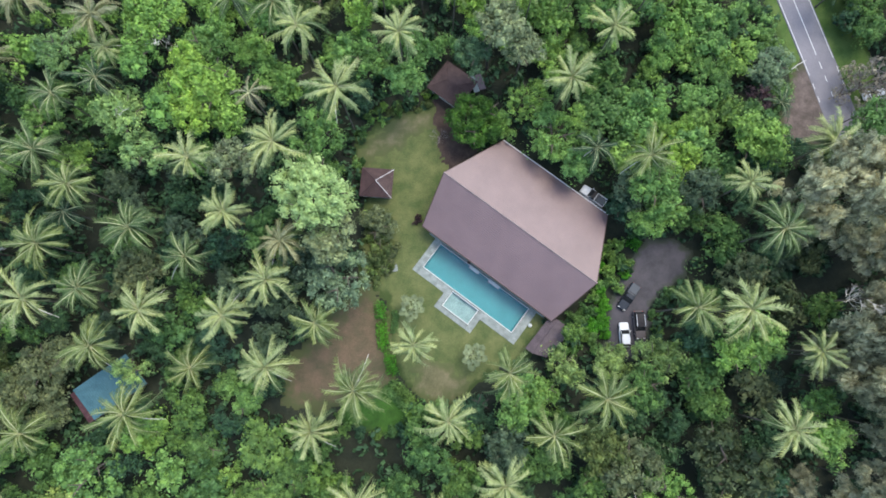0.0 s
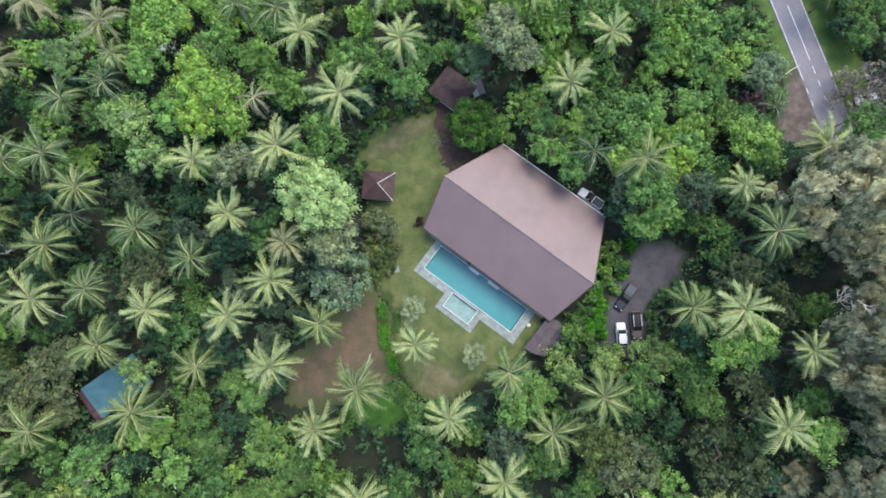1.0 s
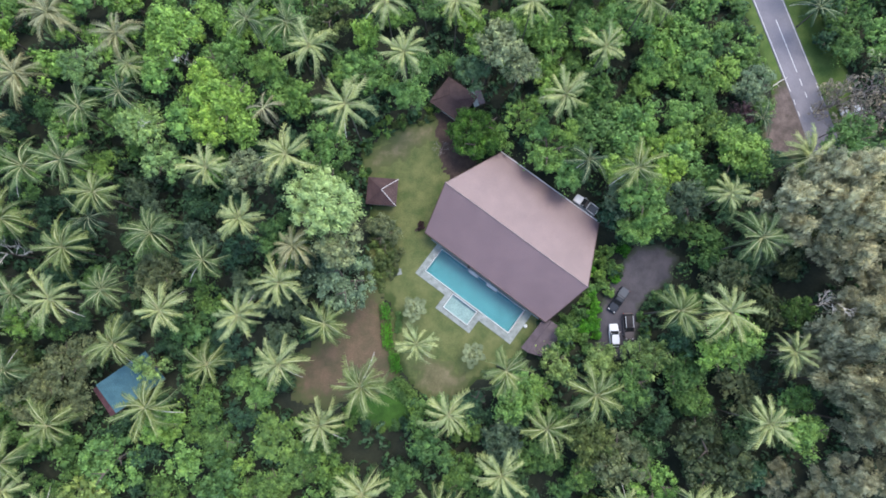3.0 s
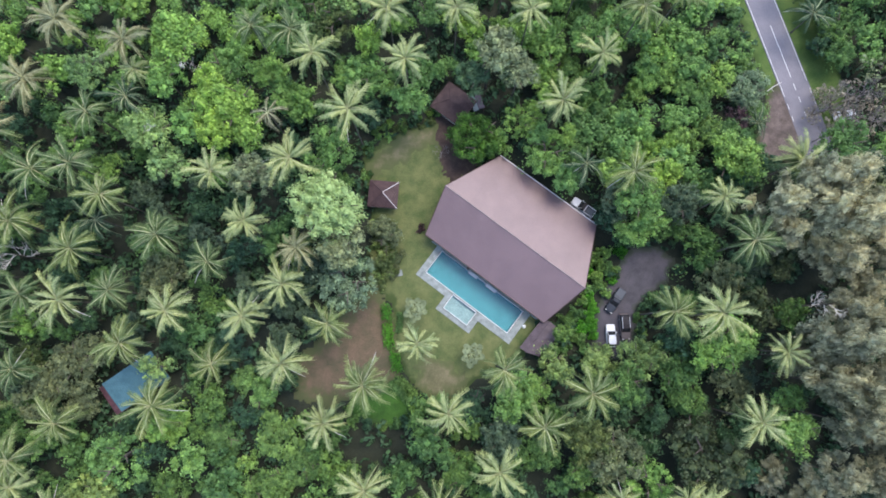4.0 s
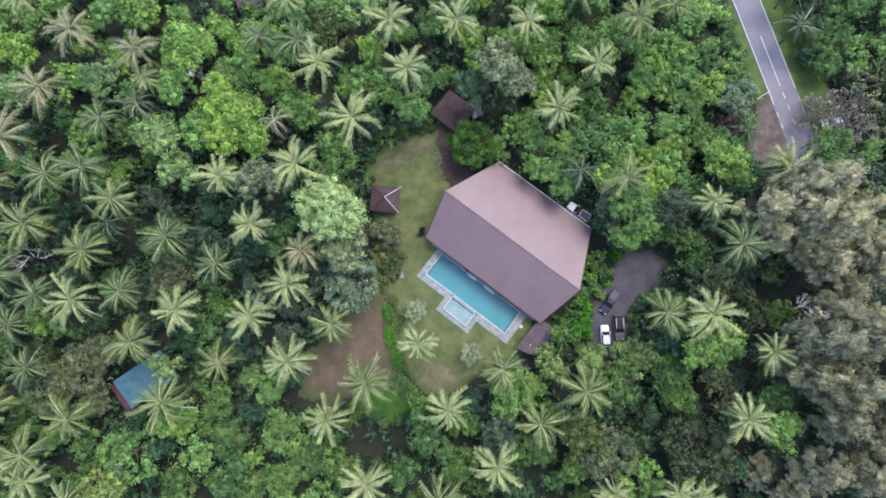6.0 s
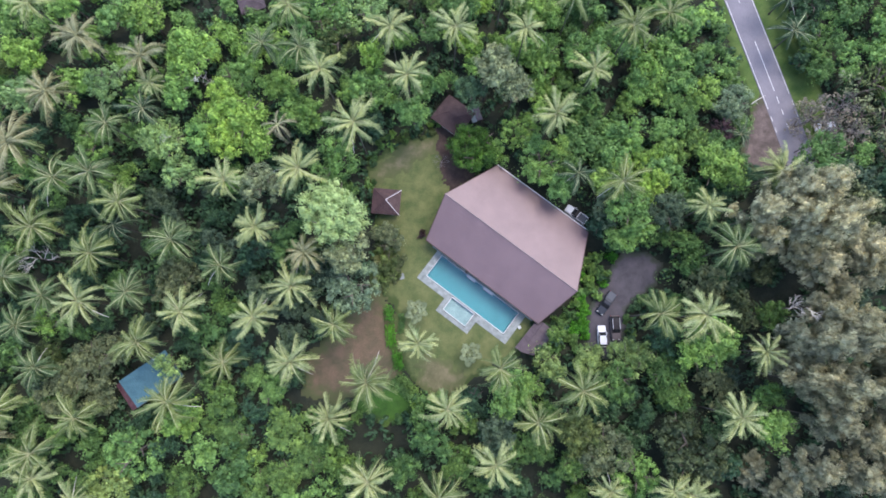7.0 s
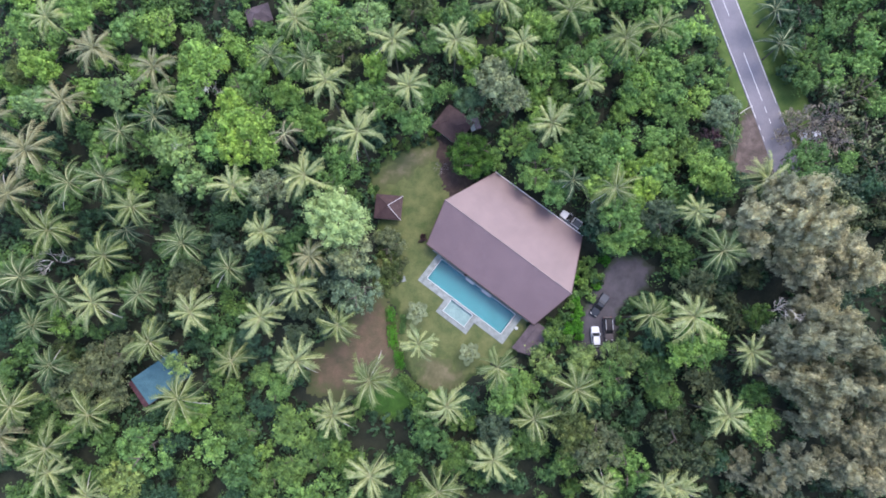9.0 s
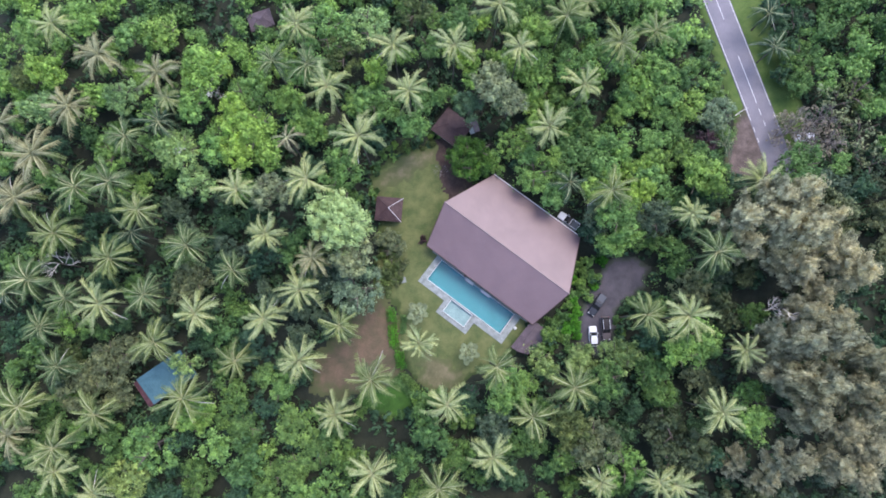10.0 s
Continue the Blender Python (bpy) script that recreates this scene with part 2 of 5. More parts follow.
CARWHITE = paintwork("white_paint", (0.75, 0.76, 0.78))
CHROME = paintwork("chrome_trim", (0.6, 0.58, 0.58), 0.25, 0.9)


# ---- building blocks ----
def mesh_of(name, verts, faces, material, smooth=False):
    me = bpy.data.meshes.new(name)
    me.from_pydata([tuple(v) for v in verts], [], [tuple(f) for f in faces])
    me.materials.append(material)
    if smooth:
        me.polygons.foreach_set("use_smooth", [True] * len(me.polygons))
    me.update()
    return me


def child(name, me, parent, m=None, label=""):
    ob = new(name, me)
    ob.parent = parent
    if m is not None:
        ob.matrix_basis = m
    return tagged(ob, label)


def part(name, bm, material, parent, label="", m=None, smooth=False):
    me = bpy.data.meshes.new(name)
    bm.to_mesh(me)
    bm.free()
    me.materials.append(material)
    if smooth:
        me.polygons.foreach_set("use_smooth", [True] * len(me.polygons))
    return child(name, me, parent, m, label)


def thing(name, m, label, category, group="", kind=""):
    ob = new(name)
    ob.empty_display_size = 0.3
    ob.matrix_basis = m
    return tagged(ob, label, category, group, kind)


def box(bm, x0, x1, y0, y1, z0, z1, bevel=0.0, m=None):
    made = bmesh.ops.create_cube(bm, size=1.0)["verts"]
    for v in made:
        v.co = Vector(((x0 + x1) / 2 + v.co.x * (x1 - x0), (y0 + y1) / 2 + v.co.y * (y1 - y0), (z0 + z1) / 2 + v.co.z * (z1 - z0)))
    if bevel:
        edges = list({e for v in made for e in v.link_edges})
        made = list({v for f in bmesh.ops.bevel(bm, geom=edges, offset=bevel, segments=1, affect="EDGES")["faces"] for v in f.verts} | {v for v in made if v.is_valid})
    if m is not None:
        bmesh.ops.transform(bm, matrix=m, verts=[v for v in made if v.is_valid])
    return bm


def boxed(x0, x1, y0, y1, z0, z1, bevel=0.0):
    return box(bmesh.new(), x0, x1, y0, y1, z0, z1, bevel)


def slab(outline, z0, z1):
    """A flat plate with the given outline (counter-clockwise)."""
    bm = bmesh.new()
    low = [bm.verts.new((x, y, z0)) for x, y in outline]
    top = [bm.verts.new((x, y, z1)) for x, y in outline]
    bm.faces.new(top)
    bm.faces.new(low[::-1])
    for i in range(len(low)):
        j = (i + 1) % len(low)
        bm.faces.new((low[i], low[j], top[j], top[i]))
    return bm


def plate(corners, thick):
    """A sloping board: its upper face has these corners, its thickness goes straight down."""
    bm = bmesh.new()
    top = [bm.verts.new(c) for c in corners]
    low = [bm.verts.new((c[0], c[1], c[2] - thick)) for c in corners]
    bm.faces.new(top)
    bm.faces.new(low[::-1])
    for i in range(len(low)):
        j = (i + 1) % len(low)
        bm.faces.new((low[i], low[j], top[j], top[i]))
    bmesh.ops.recalc_face_normals(bm, faces=bm.faces)
    return bm


def bar(bm, a, b, r0, r1=None, sides=6):
    """A tapered round bar from a to b."""
    r1 = r0 if r1 is None else r1
    a, b = Vector(a), Vector(b)
    q = (b - a).to_track_quat("Z", "Y")
    rings = []
    for p, r in ((a, r0), (b, r1)):
        rings.append([bm.verts.new(p + q @ Vector((r * math.cos(2 * math.pi * k / sides), r * math.sin(2 * math.pi * k / sides), 0))) for k in range(sides)])
    for k in range(sides):
        j = (k + 1) % sides
        bm.faces.new((rings[0][k], rings[0][j], rings[1][j], rings[1][k]))
    bm.faces.new(rings[1])
    bm.faces.new(rings[0][::-1])
    return bm


# ---- ground ----
def ease(a):
    a = max(0.0, min(1.0, a))
    return a * a * (3 - 2 * a)


def ground_at(x, y):
    """The land is level round the house, falls away to the west and a little to the south."""
    return -9 * ease((-x - 18) / 55) * (1 - 0.45 * ease((y - 15) / 45)) - 3 * ease((-y - 10) / 25) * ease((60 - x) / 30)


def steps(lo, hi, step):
    inner = list(np.arange(lo, hi + 0.01, step))
    return [-3000, -1200, -500, lo - 120, lo - 30] + inner + [hi + 30, hi + 120, 500, 1200, 3000]


gx, gy = steps(-130, 130, 2.5), steps(-70, 110, 2.5)


def build_ground():
    verts, faces = [], []
    for y in gy:
        for x in gx:
            verts.append((x, y, ground_at(x, y) + 0.12 * noise.noise((x * 0.15, y * 0.15, 0)) - 0.12 - (2.4 if in_poly(POOL_DIP, x, y) else 0)))
    w = len(gx)
    for j in range(len(gy) - 1):
        for i in range(w - 1):
            faces.append((j * w + i, j * w + i + 1, (j + 1) * w + i + 1, (j + 1) * w + i))
    tagged(new("ground", mesh_of("ground", verts, faces, SHADED_SOIL, True)), "leaf-littered forest floor, its colour darkened for the shade under the trees", "ground", kind="structure")


def in_poly(poly, x, y):
    inside, j = False, len(poly) - 1
    for i in range(len(poly)):
        (xi, yi), (xj, yj) = poly[i], poly[j]
        if (yi > y) != (yj > y) and x < (xj - xi) * (y - yi) / (yj - yi) + xi:
            inside = not inside
        j = i
    return inside


def depth_in(poly, x, y):
    """How far a point lies inside an outline."""
    best = 1e9
    for (ax, ay), (bx, by) in zip(poly, poly[1:] + poly[:1]):
        wx, wy = bx - ax, by - ay
        k = max(0.0, min(1.0, ((x - ax) * wx + (y - ay) * wy) / (wx * wx + wy * wy)))
        best = min(best, math.hypot(x - ax - k * wx, y - ay - k * wy))
    return best if in_poly(poly, x, y) else -best


def patch(name, outline, material, lift, label, category, ragged=1.0, cell=0.35, soft=2.2):
    """A sheet of ground cover with a ragged, thinning edge, laid over the land."""
    xs, ys = [p[0] for p in outline], [p[1] for p in outline]
    nx, ny = int((max(xs) - min(xs) + 4) / cell), int((max(ys) - min(ys) + 4) / cell)
    x0, y0 = min(xs) - 2, min(ys) - 2
    index, verts, faces, inward = {}, [], [], []

    def inside(i, j):
        x, y = x0 + i * cell, y0 + j * cell
        wx = x + ragged * noise.noise((x * 0.45, y * 0.45, 7.0)) + 0.5 * ragged * noise.noise((x * 1.4, y * 1.4, 9.0))
        wy = y + ragged * noise.noise((x * 0.45, y * 0.45, 17.0)) + 0.5 * ragged * noise.noise((x * 1.4, y * 1.4, 19.0))
        return depth_in(outline, wx, wy)

    deep = [[inside(i, j) for j in range(ny + 1)] for i in range(nx + 1)]

    def corner(i, j):
        if (i, j) not in index:
            x, y = x0 + i * cell, y0 + j * cell
            index[i, j] = len(verts)
            fall = -0.1 if deep[i][j] < 0 else 0.0
            verts.append((x, y, ground_at(x, y) + lift + fall + 0.05 * noise.noise((x * 0.4, y * 0.4, 3.0))))
            inward.append(max(0.0, min(1.0, deep[i][j] / soft)))
        return index[i, j]

    for i in range(nx):
        for j in range(ny):
            x, y = x0 + (i + 0.5) * cell, y0 + (j + 0.5) * cell
            if max(deep[i][j], deep[i + 1][j], deep[i][j + 1], deep[i + 1][j + 1]) > 0 and not in_poly(POOL_HOLE, x, y):
                faces.append((corner(i, j), corner(i + 1, j), corner(i + 1, j + 1), corner(i, j + 1)))
    me = mesh_of(name, verts, faces, material, True)
    me.attributes.new("inward", "FLOAT", "POINT").data.foreach_set("value", inward)
    return tagged(new(name, me), label, category, kind="structure")


LAWN_LINE = [(-16, 36), (-10, 39.5), (-2, 43), (1, 42), (2, 36), (6, 31), (10, 26), (20, 8), (20, 0), (16, -4), (8, -8), (4.5, -10.5), (0, -12.5), (-4.5, -11), (-8, -6), (-9.5, 0), (-10, 6), (-14, 8), (-15, 12), (-14, 18), (-14, 24), (-16, 29)]
DIRT_LINE = [(-13, 9), (-18, 5), (-23, -1), (-28.5, -6), (-28, -13), (-22, -14), (-15, -12.5), (-9, -10), (-8.5, -4), (-9.5, 3)]
BARE_LINE = [(-5, -9.5), (-4.5, -4), (0, -5), (5, -8), (4, -11), (0, -12.8), (-3.5, -12)]
RANK_LINE = [(-17, -13), (-12, -11.5), (-9, -8.5), (-5, -12), (-5, -15), (-8, -17.5), (-14, -17.5), (-18, -15.5)]
SHADE_BED = [(-2, 44), (-1, 34), (1, 29), (5, 32), (8, 36), (7, 42), (3, 46)]
YARD_LINE = [(28.5, -3), (29.5, 4.5), (31.8, 9), (34.4, 14), (37, 17), (42, 17), (45, 14.5), (43.5, 10.5), (40, 7.5), (37.6, 5), (37, -2), (34, -5)]
ROAD_CLEAR = [(56.8, 86), (61.2, 66), (64.2, 54), (65.6, 48), (63, 40), (62, 35), (72, 34.5), (79, 40), (82, 50), (79.5, 58), (75.5, 68), (72.5, 86)]
ROAD_EDGE = [(47, 86), (52.5, 64), (56.5, 54), (59.5, 44), (64, 50), (62, 64), (58, 86)]
BANK_LINE = [(68.4, 51.5), (66.2, 49), (64.8, 46), (62.0, 36.6), (67, 34.5), (75, 35), (78, 40.5), (74.5, 43), (71.5, 46)]
POOL_HOLE = [(-4.6, 11.4), (-0.4, 17.0), (17.0, 4.2), (12.4, -1.5), (7.0, 2.0), (4.5, 0.4), (-0.7, 4.4), (0.6, 7.2)]
POOL_DIP = [(-7.6, 11.8), (-1.0, 20.4), (20.6, 4.0), (12.4, -5.2), (4.2, -3.6), (-4.5, 3.6)]
SHED_LINE = [(-68.5, -11.5), (-58.2, -4), (-53, -10.5), (-62, -17)]
STRIP_LINE = [(23, -4), (30, -4), (32, 14), (29.5, 15.5), (26, 6)]
FAR_ROOF_LINE = [(-3, 40.5), (6, 40), (7, 48), (-2.5, 48.5)]
CLEAR = [STRIP_LINE, FAR_ROOF_LINE, LAWN_LINE, DIRT_LINE, BARE_LINE, RANK_LINE, YARD_LINE, ROAD_CLEAR, SHED_LINE]
build_ground()
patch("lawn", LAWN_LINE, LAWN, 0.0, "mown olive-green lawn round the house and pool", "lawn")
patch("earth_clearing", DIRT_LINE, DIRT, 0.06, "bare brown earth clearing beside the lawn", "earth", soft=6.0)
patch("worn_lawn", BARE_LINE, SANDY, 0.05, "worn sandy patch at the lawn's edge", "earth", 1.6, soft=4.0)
patch("bare_lawn", [(-15.5, 33), (-10, 38.5), (-2.5, 42), (-0.5, 37), (-6, 36), (-11, 32), (-15, 30)], SANDY, 0.05, "worn brown edge of the lawn", "earth", 1.6, soft=5.0)
patch("rank_grass", RANK_LINE, RANK, 0.07, "rank bright green grass below the clearing", "grass")
GARDEN_SOIL = surface("garden_soil", (0.05, 0.034, 0.03), (0.085, 0.06, 0.05), 1.6, 0.25, 0.95, 0.6)
patch("planting_bed", SHADE_BED, GARDEN_SOIL, 0.08, "dark earth bed under the garden trees", "earth")
patch("parking_yard", YARD_LINE, GRAVEL, 0.05, "dark worn asphalt parking yard beside the house", "yard", 0.5)
patch("road_verge", ROAD_CLEAR, VERGE, 0.03, "mown grass verge along the road", "verge", 0.8)
patch("earth_bank", BANK_LINE, BANK, 0.12, "pinkish raw earth bank where the road ends in trees", "earth")


# ---- road ----
ROAD_MID = [(47.0, 128.0), (55.6, 100.0), (63.3, 76.0), (67.7, 62.0), (71.9, 48.5), (75.5, 36.0), (79.5, 22.0)]


def strip(path, side0, side1, z):
    verts, faces = [], []
    for i, p in enumerate(path):
        a, b = path[max(0, i - 1)], path[min(len(path) - 1, i + 1)]
        d = Vector((b[0] - a[0], b[1] - a[1])).normalized()
        for s in (side0, side1):
            verts.append((p[0] - d.y * s, p[1] + d.x * s, z))
    for i in range(len(path) - 1):
        faces.append((2 * i, 2 * i + 1, 2 * i + 3, 2 * i + 2))
    return verts, faces


def along(path, d0, d1):
    """The stretch of a path between two distances from its start."""
    out, run = [], 0.0
    for a, b in zip(path, path[1:]):
        va, vb = Vector(a), Vector(b)
        n = (vb - va).length
        for d in (d0, d1):
            if run <= d < run + n:
                out.append((d, tuple(va.lerp(vb, (d - run) / n))))
        if d0 < run < d1:
            out.append((run, a))
        run += n
    return [p for _, p in sorted(out)]


def build_road():
    verts, faces = strip(ROAD_MID, -2.98, 3.1, 0.16)
    low, _ = strip(ROAD_MID, -3.1, 3.25, -0.1)
    n = len(verts)
    verts += low
    for i in range(len(ROAD_MID) - 1):
        faces += [(2 * i, 2 * i + 2, n + 2 * i + 2, n + 2 * i), (2 * i + 1, n + 2 * i + 1, n + 2 * i + 3, 2 * i + 3)]
    road = tagged(new("road", mesh_of("road", verts, faces, ASPHALT)), "grey asphalt road with white edge and centre lines", "road", kind="structure")
    for side in (-2.75, 2.85):
        v, f = strip(along(ROAD_MID, 0, 80.5 if side > 0 else 82.5), side - 0.055, side + 0.055, 0.18)
        child("edge_line", mesh_of("edge_line", v, f, PAINT), road)
        for d in ((82.2, 84.6) if side > 0 else (84.2, 86.8)):
            v, f = strip(along(ROAD_MID, d, d + 1.2), side - 0.055, side + 0.055, 0.18)
            child("edge_dash", mesh_of("edge_dash", v, f, PAINT), road)
    for d0, d1 in ((10, 20), (31, 41), (48.6, 57.8), (67.2, 79.0), (80.4, 81.9), (83.3, 84.6), (86.6, 87.6)):
        v, f = strip(along(ROAD_MID, d0, d1), -0.06, 0.06, 0.18)
        child("centre_line", mesh_of("centre_line", v, f, PAINT), road)


build_road()


# ---- house ----
HOUSE = pose(0.07, 26.95, 0, 0, 0, -36.2)
RIDGE_Z = 7.75


def tiled_slope(a0, a1, b0, b1, courses):
    """Overlapping tile courses from the ridge edge a to the eave edge b."""
    a0, a1, b0, b1 = Vector(a0), Vector(a1), Vector(b0), Vector(b1)
    verts, faces = [a0, a1], []
    for i in range(courses):
        u = (i + 1) / courses
        lip = Vector((0, 0, 0.07))
        k = len(verts)
        verts += [b0.lerp(a0, 1 - u) + lip, b1.lerp(a1, 1 - u) + lip, b0.lerp(a0, 1 - u), b1.lerp(a1, 1 - u)]
        faces += [(k - 2, k - 1, k + 1, k), (k, k + 1, k + 3, k + 2)]
    return verts, faces


def build_house():
    house = thing("house", HOUSE, "single-storey house under a broad purple-brown tiled gable roof", "house")
    ra, rb = (0.0, 0, RIDGE_Z), (31.8, 0, RIDGE_Z)
    la, lb = (2.0, -9.0, 3.2), (30.0, -9.0, 3.2)
    ua, ub = (4.2, 12.4, 2.4), (27.3, 12.4, 2.4)
    for a0, a1, b0, b1, n in ((ra, rb, la, lb, 27), (rb, ra, ub, ua, 36)):
        v, f = tiled_slope(a0, a1, b0, b1, n)
        slope = child("roof_slope", mesh_of("roof_slope", v, f, ROOF), house)
        part("roof_deck", plate([Vector(p) - Vector((0, 0, 0.03)) for p in (a0, a1, b1, b0)], 0.16), DARKWOOD, slope)
        bm = bmesh.new()
        bar(bm, Vector(b0) + Vector((0, 0.1 if b0[1] > 0 else -0.1, 0.0)), Vector(b1) + Vector((0, 0.1 if b0[1] > 0 else -0.1, 0.0)), 0.11)
        part("gutter", bm, TRIM if b0[1] > 0 else DARKWOOD, slope, "pale grey gutter" if b0[1] > 0 else "dark gutter")
        for p, q in ((a0, b0), (a1, b1)):
            bm = bmesh.new()
            bar(bm, Vector(p) + Vector((0, 0, 0.02)), Vector(q) + Vector((0, 0, 0.02)), 0.08, 0.08, 4)
            part("rake_board", bm, DARKWOOD, slope)
    for i in range(40):
        bm = bmesh.new()
        bar(bm, (31.8 * i / 40 - 0.03, 0, RIDGE_Z + 0.02), (31.8 * (i + 1) / 40 + 0.02, 0, RIDGE_Z + 0.035), 0.13, 0.15, 8)
        part("ridge_tile", bm, RIDGETILE, house)
    part("wall", boxed(4.5, 27.5, -7.4, -7.2, 0, 3.6), PLASTER, house, "white plastered wall")
    part("wall", boxed(4.5, 27.5, 10.3, 10.5, 0, 2.9), PLASTER, house)
    for x in (4.5, 27.3):
        bm = slab([(-7.2, 0), (10.3, 0), (10.3, 2.9), (0, 7.3), (-7.2, 3.7)], 0, 0.2)
        part("gable_wall", bm, PLASTER, house, m=Matrix(((0, 0, 1, x), (1, 0, 0, 0), (0, 1, 0, 0), (0, 0, 0, 1))))
    part("terrace", boxed(3.5, 29.0, -9.1, -7.4, -0.2, 0.1), DECK, house, "grey stone terrace under the eave")


build_house()


def build_annex():
    annex = thing("annex", HOUSE @ pose(31.4, -11.6, 0), "small outbuilding with a low brown roof beside the pool", "outbuilding")
    ra, rb = (-0.9, -3.9, 3.0), (-0.6, 3.4, 3.0)
    for a0, a1, b0, b1 in ((rb, ra, (-2.3, -3.9, 2.5), (-2.0, 3.2, 2.5)), (ra, rb, (2.6, 3.4, 2.2), (1.6, -3.0, 2.2))):
        b0, b1 = b1, b0
        v, f = tiled_slope(a0, a1, b0, b1, 10)
        slope = child("roof_slope", mesh_of("roof_slope", v, f, GREYROOF), annex)
        part("roof_deck", plate([Vector(p) - Vector((0, 0, 0.03)) for p in (a0, a1, b1, b0)], 0.1), DARKWOOD, slope)
    bm = bmesh.new()
    bar(bm, (-0.9, -3.95, 3.03), (-0.6, 3.45, 3.03), 0.07, 0.07, 5)
    part("ridge_cap", bm, GREYROOF, annex)
    for x0, x1, y0, y1 in ((-1.6, 1.4, -2.9, -2.75), (-1.6, 1.4, 2.75, 2.9), (-1.6, -1.45, -2.75, 2.75), (1.25, 1.4, -2.75, 2.75)):
        part("wall", boxed(x0, x1, y0, y1, 0, 2.25), PLASTER, annex)


build_annex()


# ---- pool ----
def build_pool(name, x0, x1, y0, y1, top, deep, tile, wet, label, lips):
    pool = thing(name, HOUSE, label, "pool", kind="")
    part("pool_floor", boxed(x0, x1, y0, y1, -deep - 0.1, -deep), tile, pool)
    for a, b, c, d in ((x0 - 0.12, x1 + 0.12, y0 - 0.12, y0), (x0 - 0.12, x1 + 0.12, y1, y1 + 0.12), (x0 - 0.12, x0, y0, y1), (x1, x1 + 0.12, y0, y1)):
        part("pool_wall", boxed(a, b, c, d, -deep, top - 0.06), tile, pool)
    w = 0.15
    for key, a, b, c, d in (("s", x0 - w, x1 + w, y0 - w, y0), ("n", x0 - w, x1 + w, y1, y1 + w), ("w", x0 - w, x0, y0, y1), ("e", x1, x1 + w, y0, y1)):
        if key in lips:
            part("coping", boxed(a, b, c, d, top - 0.06, top + 0.02, 0.015), COPING, pool, "white stone coping")
    bm = bmesh.new()
    bmesh.ops.create_grid(bm, x_segments=1, y_segments=1, size=0.5, matrix=pose((x0 + x1) / 2, (y0 + y1) / 2, top - 0.12) @ Matrix.Diagonal((x1 - x0, y1 - y0, 1, 1)))
    surf = part("water", bm, wet, pool, "clear turquoise water")
    surf.visible_shadow = False
    return pool


build_pool("swimming_pool", 6.3, 25.8, -14.5, -9.4, 0.14, 1.3, POOLTILE, POOLWATER, "long rectangular turquoise swimming pool with white coping", "snwe")
build_pool("spa_pool", 13.2, 18.7, -18.0, -15.0, 0.32, 0.5, SPATILE, SPAWATER, "small shallow pale spa pool joined to the swimming pool", "snwe")
for x0, x1 in ((12.9, 15.0), (17.1, 19.5)):
    step = thing("pool_step", HOUSE @ pose((x0 + x1) / 2, -9.5, 0), "white stone step slab on the pool's edge", "step", "steps at the pool")
    part("slab", boxed(-(x1 - x0) / 2, (x1 - x0) / 2, -0.3, 0.3, 0.16, 0.3, 0.02), COPING, step)
urn = thing("planter", HOUSE @ pose(12.4, -9.1, 0.16), "small dark planter pot at the pool's edge", "planter")
bm = bmesh.new()
bar(bm, (0, 0, 0), (0, 0, 0.5), 0.2, 0.3, 10)
part("pot", bm, DARKWOOD, urn)


# ---- hut, sheds ----
def hip_roof_house(name, m, half_x, half_y, eave, top, roof, wall, label, category, hips, open_sides=False, ridge=0.0):
    """A small building under a hipped roof; hips are the corners whose hip tiles are pale."""
    hut = thing(name, m, label, category)
    corners = [(-half_x, -half_y, eave), (half_x, -half_y, eave), (half_x, half_y, eave), (-half_x, half_y, eave)]
    peaks = [Vector((-ridge, 0, top)), Vector((ridge, 0, top))]
    ends = [peaks[0], peaks[1], peaks[1], peaks[0]]
    for i in range(4):
        j = (i + 1) % 4
        v, f = tiled_slope(ends[i], ends[j], corners[i], corners[j], 12)
        child("roof_slope", mesh_of("roof_slope", v, f, roof), hut)
        bm = bmesh.new()
        bar(bm, ends[i] + Vector((0, 0, 0.05)), Vector(corners[i]) + Vector((0, 0, 0.06)), 0.055, 0.055, 5)
        part("hip_tile", bm, TRIM if i in hips else roof, hut)
    bm = plate([Vector(c) - Vector((0, 0, 0.02)) for c in corners], 0.12)
    part("eave_board", bm, DARKWOOD, hut)
    ix, iy = half_x - 0.6, half_y - 0.6
    if open_sides:
        for sx in (-1, 1):
            for sy in (-1, 1):
                part("post", boxed(sx * ix - 0.08, sx * ix + 0.08, sy * iy - 0.08, sy * iy + 0.08, -0.2, eave - 0.1, 0.01), DARKWOOD, hut)
        part("floor_slab", boxed(-ix - 0.2, ix + 0.2, -iy - 0.2, iy + 0.2, -0.3, 0.15), DECK, hut)
    else:
        for a, b, c, d in ((-ix, ix, -iy, -iy + 0.15), (-ix, ix, iy - 0.15, iy), (-ix, -ix + 0.15, -iy + 0.15, iy - 0.15), (ix - 0.15, ix, -iy + 0.15, iy - 0.15)):
            part("wall", boxed(a, b, c, d, -0.3, eave - 0.1), wall, hut)
    return hut


hip_roof_house("garden_pavilion", pose(-12.0, 26.4, 0, 0, 0, -4), 2.9, 2.65, 2.4, 4.1, HUTROOF, PLASTER, "garden pavilion with a dark brown hipped roof and pale hips", "pavilion", (1, 2), True)
hip_roof_house("outbuilding", pose(1.5, 45.0, 0, 0, 0, -36), 3.5, 3.2, 2.6, 3.5, HUTROOF, PLASTER, "small outbuilding with a dark purple-brown roof among trees", "outbuilding", (), False, 1.0)

